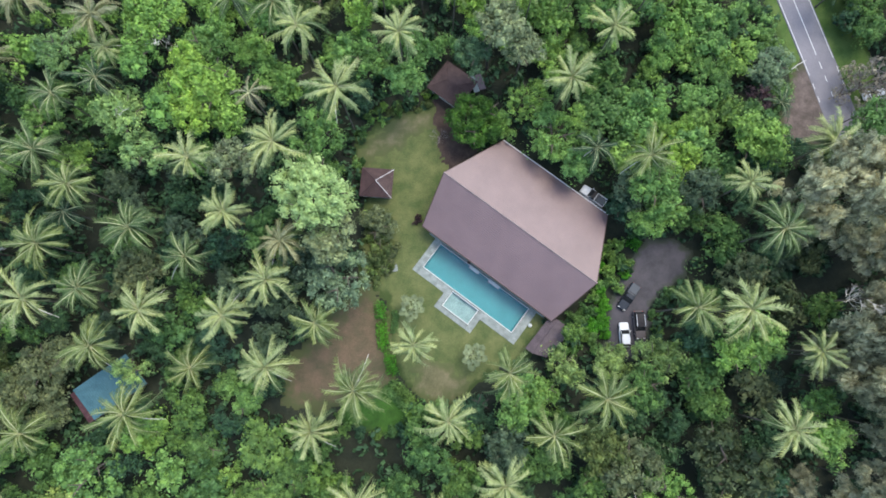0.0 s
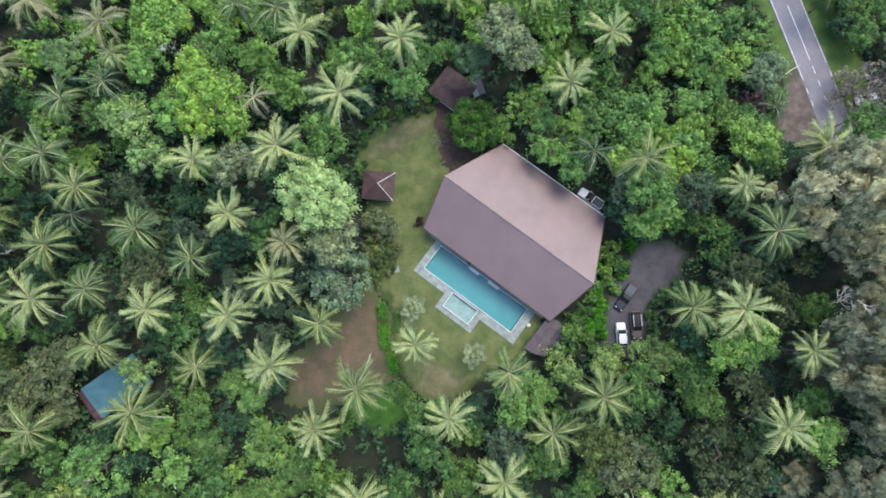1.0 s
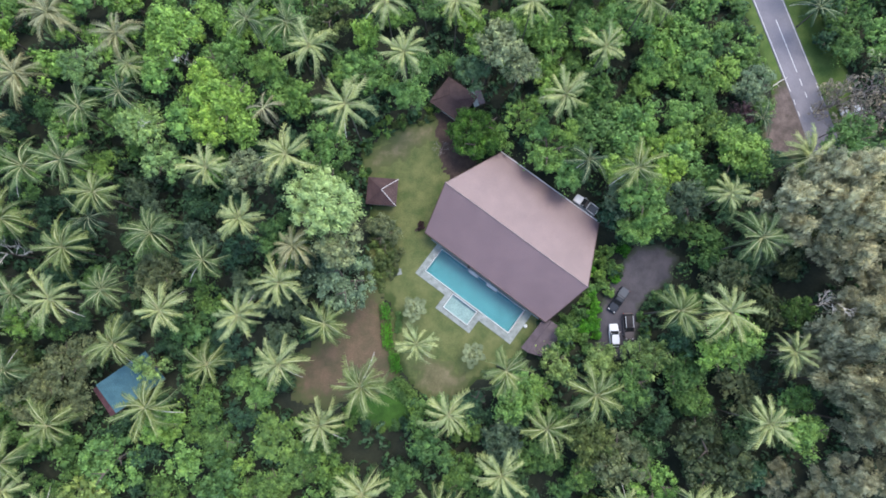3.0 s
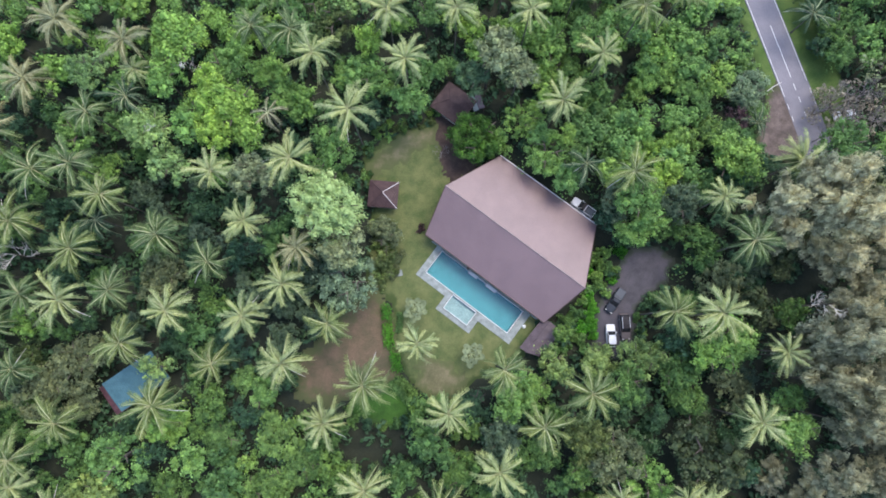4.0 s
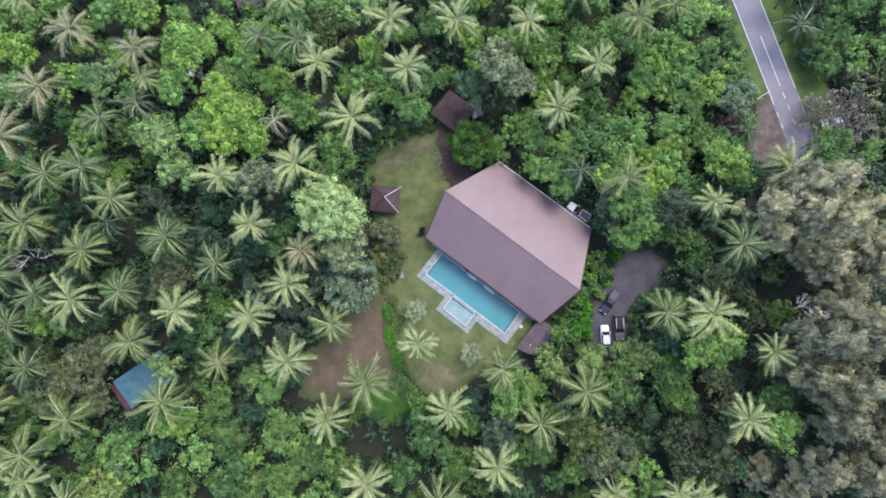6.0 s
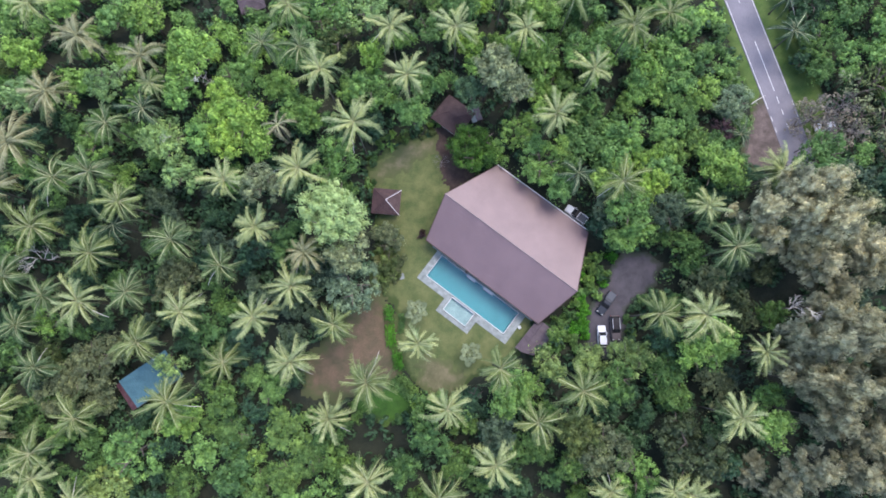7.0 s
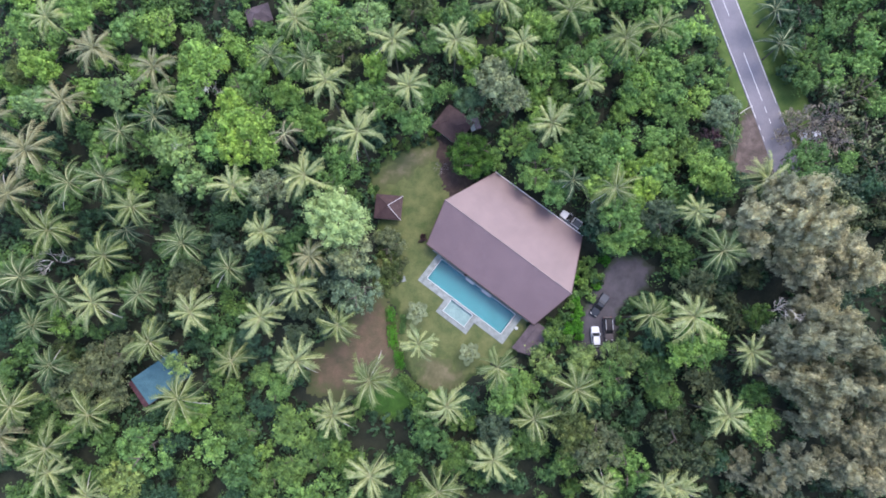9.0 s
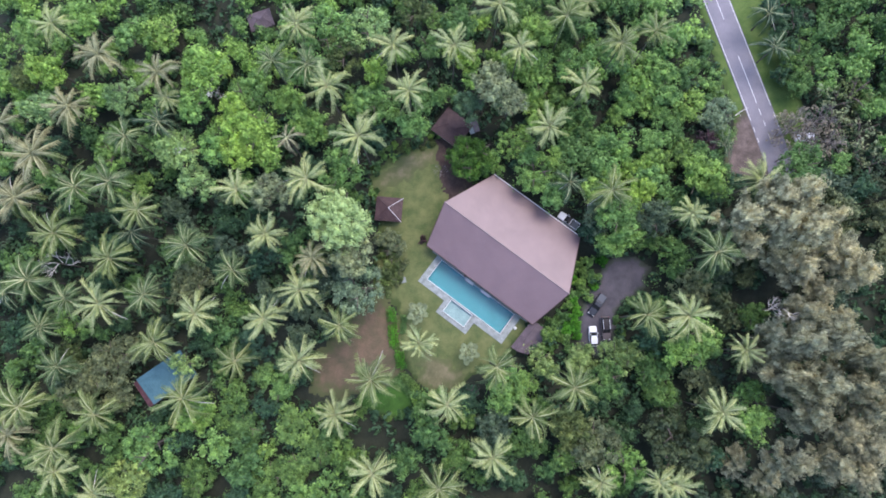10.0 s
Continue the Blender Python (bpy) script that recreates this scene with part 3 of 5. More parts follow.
hip_roof_house("outbuilding", pose(-43.1, 71.0, ground_at(-43.1, 71.0), 0, 0, 20), 2.8, 2.2, 2.6, 3.6, GREYROOF, PLASTER, "small outbuilding with a dark purple roof among trees", "outbuilding", (), False, 0.6)


def build_shed():
    base = ground_at(-60.5, -10.5)
    shed = thing("shed", pose(-60.4, -10.4, base, 0, 0, 36), "shed under a blue corrugated sheet roof among the palms", "shed")
    v, f = [], []
    n = 60
    for i in range(n + 1):
        x = -5.6 + 11.2 * i / n
        lift = 0.03 * (i % 2)
        v += [(x, -3.4, 3.2 + lift), (x, 3.2, 4.1 + lift)]
    for i in range(n):
        f.append((2 * i, 2 * i + 2, 2 * i + 3, 2 * i + 1))
    child("sheet_roof", mesh_of("sheet_roof", v, f, SHEDROOF), shed)
    part("roof_deck", plate([(-5.5, -3.3, 3.17), (5.5, -3.3, 3.17), (5.5, 3.1, 4.07), (-5.5, 3.1, 4.07)], 0.1), DARKWOOD, shed)
    part("lean_to_roof", plate([(-5.7, -3.3, 3.05), (-5.7, 3.1, 3.5), (-7.0, 3.1, 3.0), (-7.0, -3.3, 2.6)], 0.08), MAROON, shed, "dark maroon lean-to roof")
    for y in (-3.0, 2.8):
        part("post", boxed(-6.9, -6.75, y - 0.07, y + 0.07, -1.5, 2.6 + 0.07 * (y + 3.0)), DARKWOOD, shed)
    part("fascia", boxed(-5.6, 5.6, -3.48, -3.41, 2.9, 3.22), DARKWOOD, shed, "reddish brown eave board")
    for a, b, c, d in ((-4.8, 4.8, -2.9, -2.75), (-4.8, 4.8, 2.6, 2.75), (-4.8, -4.65, -2.75, 2.6), (4.65, 4.8, -2.75, 2.6)):
        part("wall", boxed(a, b, c, d, -1.5, 3.0), DARKWOOD, shed)


build_shed()


# ---- vehicles ----
def loft(sections, smooth=0.0):
    """A body from cross-sections along y: (y, half width low, half width high, z low, z high)."""
    bm = bmesh.new()
    rings = []
    for y, wl, wh, z0, z1 in sections:
        e = 0.12
        pts = [(-wl, z0), (-wl - 0.02, (z0 + z1) / 2), (-wh, z1 - e), (-wh + e, z1), (0, z1 + 0.02), (wh - e, z1), (wh, z1 - e), (wl + 0.02, (z0 + z1) / 2), (wl, z0)]
        rings.append([bm.verts.new((x, y, z)) for x, z in pts])
    for a, b in zip(rings, rings[1:]):
        for k in range(len(a)):
            j = (k + 1) % len(a)
            bm.faces.new((a[k], a[j], b[j], b[k]))
    bm.faces.new(rings[0])
    bm.faces.new(rings[-1][::-1])
    bmesh.ops.recalc_face_normals(bm, faces=bm.faces)
    return bm


def car(m, paint, label, kind, length=4.6, width=1.84, height=1.7, rails=None, category="car", roof=None):
    """A car that looks along +y. kind: suv, hatch or pickup."""
    c = thing("pickup_truck" if kind == "pickup" else "car", m, label, category, "parked vehicles")
    h, w = length / 2, width / 2
    belt = height * 0.58
    nose = h * 0.42
    part("body", loft([(-h, w * 0.86, w * 0.84, 0.42, belt - 0.12), (-h + 0.15, w * 0.97, w * 0.93, 0.3, belt), (-h * 0.4, w, w * 0.96, 0.26, belt), (nose, w, w * 0.95, 0.26, belt), (h - 0.5, w * 0.96, w * 0.9, 0.28, belt - 0.12), (h - 0.08, w * 0.86, w * 0.8, 0.34, belt - 0.2), (h, w * 0.78, w * 0.72, 0.42, belt - 0.32)]), paint, c, smooth=False)
    tail = -h + 0.12 if kind != "pickup" else -h * 0.16
    roof0 = tail + (0.35 if kind != "pickup" else 0.18)
    roof1 = nose - 0.75
    wr = w * 0.78
    z0, z1 = belt - 0.02, height
    part("roof", loft([(roof0, wr, wr, z1 - 0.09, z1 - 0.02), ((roof0 + roof1) / 2, wr, wr, z1 - 0.07, z1), (roof1, wr * 0.97, wr * 0.97, z1 - 0.09, z1 - 0.03)]), roof or paint, c)
    glass = bmesh.new()
    low = [(-w * 0.9, tail), (w * 0.9, tail), (w * 0.9, nose), (-w * 0.9, nose)]
    high = [(-wr, roof0), (wr, roof0), (wr, roof1), (-wr, roof1)]
    a = [glass.verts.new((x, y, z0)) for x, y in low]
    b = [glass.verts.new((x, y, z1 - 0.08)) for x, y in high]
    for k in range(4):
        j = (k + 1) % 4
        glass.faces.new((a[k], a[j], b[j], b[k]))
    glass.faces.new(b)
    part("cabin_glass", glass, GLASS, c, "dark tinted windows")
    for sx in (-1, 1):
        bm = bmesh.new()
        bar(bm, (sx * w * 0.9, nose, z0), (sx * wr, roof1, z1 - 0.06), 0.045, 0.045, 5)
        part("pillar", bm, paint, c)
        part("headlight", boxed(sx * w * 0.6 - 0.18, sx * w * 0.6 + 0.18, h - 0.22, h - 0.06, belt - 0.32, belt - 0.18, 0.02), LAMP, c)
        part("tail_light", boxed(sx * w * 0.78 - 0.08, sx * w * 0.78 + 0.08, -h - 0.01, -h + 0.1, belt - 0.4, belt - 0.14, 0.02), TAIL, c)
        part("mirror", boxed(sx * (w + 0.1) - 0.1, sx * (w + 0.1) + 0.1, nose - 0.35, nose - 0.2, belt, belt + 0.16, 0.03), paint, c)
        if rails:
            part("roof_rail", boxed(sx * wr * 0.96 - 0.04, sx * wr * 0.96 + 0.04, roof0 + 0.1, roof1 - 0.05, z1 - 0.02, z1 + 0.06, 0.02), rails, c, "pale roof rail")
        for sy in (-1, 1):
            bm = bmesh.new()
            bar(bm, (sx * (w - 0.22), sy * h * 0.6, 0.34), (sx * (w + 0.01), sy * h * 0.6, 0.34), 0.34, 0.34, 16)
            tyre = part("wheel", bm, TYRE, c)
            bm = bmesh.new()
            bar(bm, (sx * (w - 0.02), sy * h * 0.6, 0.34), (sx * (w + 0.025), sy * h * 0.6, 0.34), 0.2, 0.2, 12)
            part("rim", bm, RIM, tyre)
    if kind == "pickup":
        part("load_bed", boxed(-w * 0.8, w * 0.8, -h + 0.1, tail - 0.12, belt, belt + 0.025), BEDLINER, c, "grey load bed liner")
        for sx in (-1, 1):
            part("bed_rail", boxed(sx * w * 0.88 - 0.06, sx * w * 0.88 + 0.06, -h + 0.1, tail - 0.1, belt, belt + 0.1, 0.02), paint, c)
        bm = bmesh.new()
        bar(bm, (-w * 0.85, tail - 0.3, belt + 0.1), (-w * 0.7, tail - 0.3, belt + 0.6), 0.04)
        bar(bm, (w * 0.85, tail - 0.3, belt + 0.1), (w * 0.7, tail - 0.3, belt + 0.6), 0.04)
        bar(bm, (-w * 0.7, tail - 0.3, belt + 0.6), (w * 0.7, tail - 0.3, belt + 0.6), 0.04)
        part("roll_bar", bm, CARBLACK, c, "dark steel roll bar")
    part("front_bumper", boxed(-w * 0.8, w * 0.8, h - 0.12, h + 0.06, 0.32, 0.52, 0.04), paint, c)
    part("rear_bumper", boxed(-w * 0.85, w * 0.85, -h - 0.08, -h + 0.06, 0.32, 0.55, 0.04), CHROME if kind == "pickup" else paint, c)
    return c


car(pose(33.2, 6.4, 0.05, 0, 0, 145), CARBLUE, "dark blue pickup truck parked at an angle in the yard", "pickup", 5.2, 1.86, 1.75)
car(pose(34.9, 1.4, 0.05, 0, 0, 183), CARBRONZE, "bronze-grey sport utility car with a black roof and pale rails", "suv", 4.9, 1.9, 1.75, CARWHITE, roof=CARBLACK)
car(pose(32.2, -0.3, 0.05, 0, 0, 2), CARWHITE, "white car parked under the edge of a tree", "hatch", 4.2, 1.8, 1.55)
car(pose(27.4, 24.7, 0.0, 0, 0, 53.8), CARWHITE, "white pickup truck with a black cab roof behind the house", "pickup", 5.0, 1.84, 1.7, roof=CARBLACK)
car(pose(80.6, 44.6, 0.05, 0, 0, 100), CARWHITE, "white car standing beside the road among trees", "hatch", 4.3, 1.8, 1.5)


# ---- plants ----
rng = np.random.default_rng(11)
heart = bmesh.new()
for p in ((1, 0, 0), (0, 1, 0), (-1, 0, 0), (0, -1, 0), (0, 0, 1), (0, 0, -1)):
    heart.verts.new(p)
heart.verts.ensure_lookup_table()
for k in range(4):
    heart.faces.new([heart.verts[i] for i in (k, (k + 1) % 4, 4)])
    heart.faces.new([heart.verts[i] for i in ((k + 1) % 4, k, 5)])
heart.verts.index_update()
HEART_V = np.array([v.co[:] for v in heart.verts])
HEART_F = np.array([[v.index for v in f.verts] for f in heart.faces])
heart.free()


def leaf_cloud(centres, radii, per, size, thin=0.6, up=0.25, stretch=None, core=0.66, lie=1.0, mess=0.28, span=(0.8, 1.16), tones=None):
    """Clumps of leaves: each clump is a small dark heart with leaves standing all over it."""
    verts, faces, count = [], [], 0
    for c, r in zip(centres, radii):
        k = per
        d = rng.normal(size=(k, 3))
        d /= np.linalg.norm(d, axis=1)[:, None]
        d[:, 2] += up
        d /= np.linalg.norm(d, axis=1)[:, None]
        reach = r * rng.uniform(*span, (k, 1))
        p = c + d * reach if stretch is None else c + (d * reach) @ stretch
        n = d * lie + rng.normal(size=(k, 3)) * mess + np.array((0, 0, 0.2))
        n /= np.linalg.norm(n, axis=1)[:, None]
        t = np.cross(n, rng.normal(size=(k, 3)))
        t /= np.linalg.norm(t, axis=1)[:, None]
        b = np.cross(n, t)
        s = size * rng.uniform(0.6, 1.35, (k, 1))
        quad = np.stack([p - t * s, p - b * s * thin + n * s * 0.12, p + t * s - n * s * 0.2, p + b * s * thin + n * s * 0.12], axis=1)
        verts.append(quad.reshape(-1, 3))
        base = count + np.arange(k)[:, None] * 4
        faces += (base + np.arange(4)).tolist()
        count += 4 * k
        if core and r < 0.34:
            iv = HEART_V * r * core * rng.uniform(0.9, 1.15, (6, 1))
            if stretch is not None:
                iv = iv @ stretch
            verts.append(iv + c)
            faces += (HEART_F + count).tolist()
            count += 6
        if tones is not None:
            tones += [rng.uniform(-0.5, 0.5)] * (count - len(tones))
    return np.concatenate(verts), faces


def toned(me, tones):
    """Clumps of younger and older leaves differ in colour."""
    me.attributes.new("tone", "FLOAT", "POINT").data.foreach_set("value", tones)
    return me


def crown_mesh(name, clumps, per, size, flat, spread, rough, loose=0.42, big=(0.17, 0.31), heart=0.66, thin=0.6, ages=1.0):
    """A broadleaf crown of radius 1: rounded clumps of unlike size over an uneven dome, with gaps."""
    centres, radii = [], []
    lobes = rng.normal(size=(5, 3)) * np.array((loose, loose, 0.16))
    while len(centres) < clumps:
        lobe = lobes[rng.integers(5)]
        d = rng.normal(size=3)
        d /= np.linalg.norm(d)
        d[2] = abs(d[2]) * 0.9 - 0.12
        c = lobe + d * np.array((0.56, 0.56, 0.5 * flat)) * rng.uniform(0.7, 1.12) * spread
        if math.hypot(c[0], c[1]) > 0.9:
            continue
        if any(np.linalg.norm(c - o) < rough for o in centres):
            if rng.random() > 0.06:
                continue
        centres.append(c)
        radii.append(big[0] + (big[1] - big[0]) * rng.random() ** 1.5)
    for lobe in lobes if heart else ():
        centres.append(lobe * np.array((0.95, 0.95, 0.5)) + np.array((0, 0, 0.06)))
        radii.append(0.36)
    tones = []
    v, f = leaf_cloud(centres, radii, per, size, thin, core=heart, tones=tones)
    return toned(mesh_of(name, v, f, LEAF["mid"]), [k * ages for k in tones])


CROWNS = [crown_mesh("crown", 74, 32, 0.046, 0.95, 1.0, 0.12, big=(0.11, 0.25)) for _ in range(4)]
CROWNS += [crown_mesh("crown", 82, 28, 0.043, 0.8, 1.15, 0.11, big=(0.1, 0.22)) for _ in range(3)]
COARSE = [crown_mesh("crown", 38, 30, 0.06, 0.95, 1.0, 0.15, big=(0.14, 0.31)) for _ in range(6)]
SPARSE = [crown_mesh("crown", 26, 14, 0.055, 0.9, 1.0, 0.2, big=(0.08, 0.2), heart=0) for _ in range(2)]
FINE = [crown_mesh("crown", 190, 36, 0.027, 0.9, 1.25, 0.07, 0.05, (0.1, 0.17), ages=0.35)]
ROSETTE = [crown_mesh("crown", 90, 34, 0.062, 0.95, 1.2, 0.1, 0.08, (0.11, 0.2), thin=0.26)]
RIMWOOD = [crown_mesh("crown", 24, 23, 0.08, 0.95, 1.0, 0.18, big=(0.16, 0.33)) for _ in range(4)]


def plume_mesh(name):
    """A casuarina's crown: soft feathery plumes that sweep outwards from the stem and droop at their ends."""
    verts, faces, tones, count = [], [], [], 0
    for i in range(17):
        a, ring = i * 2.4 + rng.uniform(-0.4, 0.4), math.sqrt((i + 0.3) / 17) * 0.84
        side = np.array((math.cos(a), math.sin(a), 0.0))
        over = np.array((-side[1], side[0], 0.0))
        age = rng.uniform(-0.5, 0.5)
        tip = side * ring + np.array((0, 0, 0.95 * (1 - ring) + rng.uniform(-0.3, 0.2)))
        for back, off in ((0.0, 0.0), (0.07, 0.13), (0.07, -0.13), (0.16, 0.0), (0.22, 0.08), (0.22, -0.08)):
            c = tip - side * back + over * off + np.array((0, 0, -0.5 * back)) + rng.normal(size=3) * 0.03
            axis = side * 0.8 + over * off * 4 + rng.normal(size=3) * 0.2 + np.array((0, 0, 0.2))
            axis /= np.linalg.norm(axis)
            stretch = np.eye(3) * 0.85 + np.outer(axis, axis) * 0.9
            v, f = leaf_cloud([c], [rng.uniform(0.1, 0.16)], 44, 0.055, 0.26, 0.35, stretch, 0.75, 1.0, 0.25)
            verts.append(v)
            tones += [age] * len(v)
            faces += [[k + count for k in q] for q in f]
            count += len(v)
    return toned(mesh_of(name, np.concatenate(verts), faces, LEAF["needle"]), tones)


PLUMES = [plume_mesh("crown") for _ in range(4)]


def rings(bm, pts, radii, sides=8):
    """A stem of level rings, so that it may be drawn out in height."""
    made = [[bm.verts.new((p[0] + r * math.cos(2 * math.pi * k / sides), p[1] + r * math.sin(2 * math.pi * k / sides), p[2])) for k in range(sides)] for p, r in zip(pts, radii)]
    for a, b in zip(made, made[1:]):
        for k in range(sides):
            j = (k + 1) % sides
            bm.faces.new((a[k], a[j], b[j], b[k]))
    bm.faces.new(made[-1])
    return bm


def stem_mesh(name, pts, radii, material, sides=8):
    bm = rings(bmesh.new(), pts, radii, sides)
    me = bpy.data.meshes.new(name)
    bm.to_mesh(me)
    bm.free()
    me.materials.append(material)
    return me


def trunk_mesh(name, lean):
    """A tapered trunk of height 1 and radius 1."""
    pts = [(lean * 6 * t * t, lean * 3 * math.sin(3 * t), t) for t in (0, 0.06, 0.25, 0.5, 0.75, 1.0)]
    return stem_mesh(name, pts, (1.5, 1.05, 0.9, 0.78, 0.66, 0.5), WOOD)


def limb_mesh(name, bend):
    """A forked limb in a crown of radius 1, from the trunk's head outwards."""
    bm = bmesh.new()
    mid = Vector((0.34, bend, 0.2))
    bar(bm, (0, 0, -0.2), mid, 0.045, 0.03, 5)
    bar(bm, mid, (0.7, bend * 2, 0.32), 0.03, 0.01, 5)
    bar(bm, mid, (0.5, -bend, 0.45), 0.024, 0.008, 5)
    me = bpy.data.meshes.new(name)
    bm.to_mesh(me)
    bm.free()
    me.materials.append(WOOD)
    return me


BOUGHS = [limb_mesh("limb", b) for b in (0.12, -0.15)]
TRUNKS = [trunk_mesh("trunk", b) for b in (0.1, -0.25, 0.3)]
pick = random.Random(5)
WORDS = {
    "bright": "leafy tree with a bright yellow-green crown", "fresh": "leafy tree with a fresh green crown",
    "lime": "tall rounded tree with a pale lime-green crown", "mid": "leafy forest tree with a mid-green crown",
    "dark": "leafy forest tree with a dark green crown", "orchard": "broad glossy dark green garden tree beside the house",
    "pale": "leafy tree with a pale green crown", "pale_dark": "leafy tree with a dull blue-green crown",
    "pale_olive": "leafy tree with a pale olive-green crown", "olive": "leafy tree with an olive-brown crown",
    "olive_dark": "leafy tree with a dark olive-brown crown", "grey": "tall tree with a dusty grey-green crown",
    "grey_dark": "leafy tree with a dull grey-green crown", "brown": "leafy tree with a dry grey-brown crown",
    "sage": "broad tree with a pale sage-green crown", "purple": "small tree with dark purple-brown leaves near the road", "twiggy": "half-bare tree with sparse pinkish-grey twigs beside the road",
}
TAKEN = []
PALMS = []


def dressed(name, me, parent, m, material):
    ob = child(name, me, parent, m)
    ob.material_slots[0].link = "OBJECT"
    ob.material_slots[0].material = material
    return ob


def tree(x, y, top, r, hue, meshes=None, keep=True):
    base = ground_at(x, y)
    t = thing("tree", pose(x, y, base), WORDS[hue], "tree", "forest trees")
    high = max(top - base, 2.0)
    flat = min(1.0, 0.62 * high / r)
    me = pick.choice(meshes or (FINE if hue == "lime" and r > 5 else ROSETTE if hue == "orchard" else CROWNS if r > 3.6 else COARSE))
    deep = r * 0.62 * flat + 0.25 * r
    stem = max(high - deep, 0.4 * high)
    child("trunk", pick.choice(TRUNKS), t, pose(0, 0, -0.2, 0, 0, pick.uniform(0, 360)) @ Matrix.Diagonal((0.05 * r, 0.05 * r, stem + 0.2, 1)))
    dressed("crown", me, t, pose(0, 0, high - 0.78 * r * flat, pick.uniform(-6, 6), pick.uniform(-6, 6), pick.uniform(0, 360)) @ Matrix.Diagonal((r * 1.08, r * pick.uniform(0.96, 1.14), r * flat, 1)), LEAF[hue])
    if keep:
        TAKEN.append((x, y, r))
        for k in range(3):
            child("limb", BOUGHS[k % 2], t, pose(0, 0, high - 0.78 * r * flat, 0, 0, k * 120 + pick.uniform(-30, 30)) @ Matrix.Diagonal((r, r, r * flat, 1)))
    return t


def scrub(x, y, top, r, hue):
    tree(x, y, top, r, hue, SPARSE)


def pine(x, y, top, r, hue):
    base = ground_at(x, y)
    t = thing("casuarina_tree", pose(x, y, base), "tall feathery pale grey-green casuarina tree" if hue == "needle" else "tall feathery dull grey-brown casuarina tree", "tree", "casuarina trees")
    high = max(top - base, 3.0)
    tall = min(max(r * 1.3, high * 0.42), high * 0.75)
    child("trunk", pick.choice(TRUNKS), t, pose(0, 0, -0.2, 0, 0, pick.uniform(0, 360)) @ Matrix.Diagonal((0.035 * r, 0.035 * r, high - tall * 0.75, 1)))
    dressed("crown", pick.choice(PLUMES), t, pose(0, 0, high - 0.95 * tall, 0, 0, pick.uniform(0, 360)) @ Matrix.Diagonal((r, r, tall, 1)), LEAF[hue])
    TAKEN.append((x, y, r * 0.85))


def frond_mesh(name, droop, pairs, twist):
    """A coconut frond of length 1 along +x: an arching rib with drooping leaflets down both sides, blunt at its end."""
    verts, faces = [], []

    def rib(t):
        return Vector((t * (1 - 0.2 * droop * t), 0.26 * twist * t * t, 0.34 * t - (0.34 + droop) * t ** 2.3 * 0.68))

    last = None
    for i in range(9):
        t = i / 8
        p, w = rib(t), 0.016 * (1 - t) + 0.005
        k = len(verts)
        verts += [p + Vector((0, -w, 0)), p + Vector((0, 0, w)), p + Vector((0, w, 0))]
        if last is not None:
            faces += [(last, k, k + 1, last + 1), (last + 1, k + 1, k + 2, last + 2)]
        last = k
    for i in range(pairs):
        t = 0.1 + 0.9 * (i + 0.5) / pairs
        p, q = rib(t), rib(min(1.0, t + 0.03))
        f = (q - p).normalized()
        long = 0.24 * math.sin(math.pi * min(1.0, 0.14 + 0.62 * t)) ** 0.9
        for s in (-1, 1):
            hang = 0.42 + 0.5 * droop + (0.3 if s * twist > 0 else -0.12) + pick.uniform(-0.2, 0.2)
            long_i = long * pick.uniform(0.6, 1.15)
            side = Vector((pick.uniform(0.5, 0.95), s * 0.78, 0)).normalized()
            mid = p + side * long_i * 0.5 - Vector((0, 0, long_i * 0.2 * hang))
            tip = p + side * long_i * (1.02 - 0.28 * hang) + f * 0.03 - Vector((0, 0, long_i * hang))
            k = len(verts)
            verts += [p - f * 0.01, p + f * 0.013, mid + f * 0.014, mid - f * 0.011, tip]
            faces += [(k, k + 1, k + 2, k + 3), (k + 3, k + 2, k + 4)]
    me = mesh_of(name, verts, faces, FROND["pale"])
    me.materials.append(RIB)
    me.polygons.foreach_set("material_index", [1 if i < 16 else 0 for i in range(len(faces))])
    return me


FRONDS = [[frond_mesh("frond", d + e, 27, w * k) for k, e in ((1, 0.0), (-1.3, 0.12), (0.4, -0.08))] for d, w in ((0.15, 1), (0.4, -1), (0.6, 1.5), (0.8, -1.5), (1.0, 1.2))]
# Lower fronds take a darker frond colour, standing in for shade beneath the crown.
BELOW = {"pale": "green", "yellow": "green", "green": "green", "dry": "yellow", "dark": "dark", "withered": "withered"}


def palm_trunk_mesh(name, bend):
    """A slightly bent, ringed palm stem of height 1 and radius 1."""
    pts, radii = [], []
    for i in range(12):
        t = i / 11
        for d, w in ((0.0, 1.0), (0.07, 0.9)):
            pts.append((bend * 8 * t * t * (1 - t), 0, min(1.0, t + d * 0.9)))
            radii.append((1.7 if i == 0 else 1.05 - 0.4 * t) * w)
    return stem_mesh(name, pts[:-1], radii[:-1], BARK, 7)


bm = bmesh.new()
for k in range(6):
    ends = [Vector((u * 0.98, 0.1 * u * u, 0.12 * u - 0.5 * u * u)) for u in (k / 6, (k + 1) / 6)]
    bar(bm, ends[0], ends[1], 0.02 - 0.0024 * k, 0.02 - 0.0024 * (k + 1), 5)
STALK = bpy.data.meshes.new("dry_stalk")
bm.to_mesh(STALK)
bm.free()
STALK.materials.append(DEADWOOD)
STEMS = [palm_trunk_mesh("trunk", b) for b in (0.3, -0.4, 0.8)]
bm = bmesh.new()
for k in range(9):
    bmesh.ops.create_icosphere(bm, subdivisions=1, radius=0.14, matrix=pose(0.26 * math.cos(k * 0.7), 0.26 * math.sin(k * 0.7), -0.1 - 0.06 * (k % 3)))
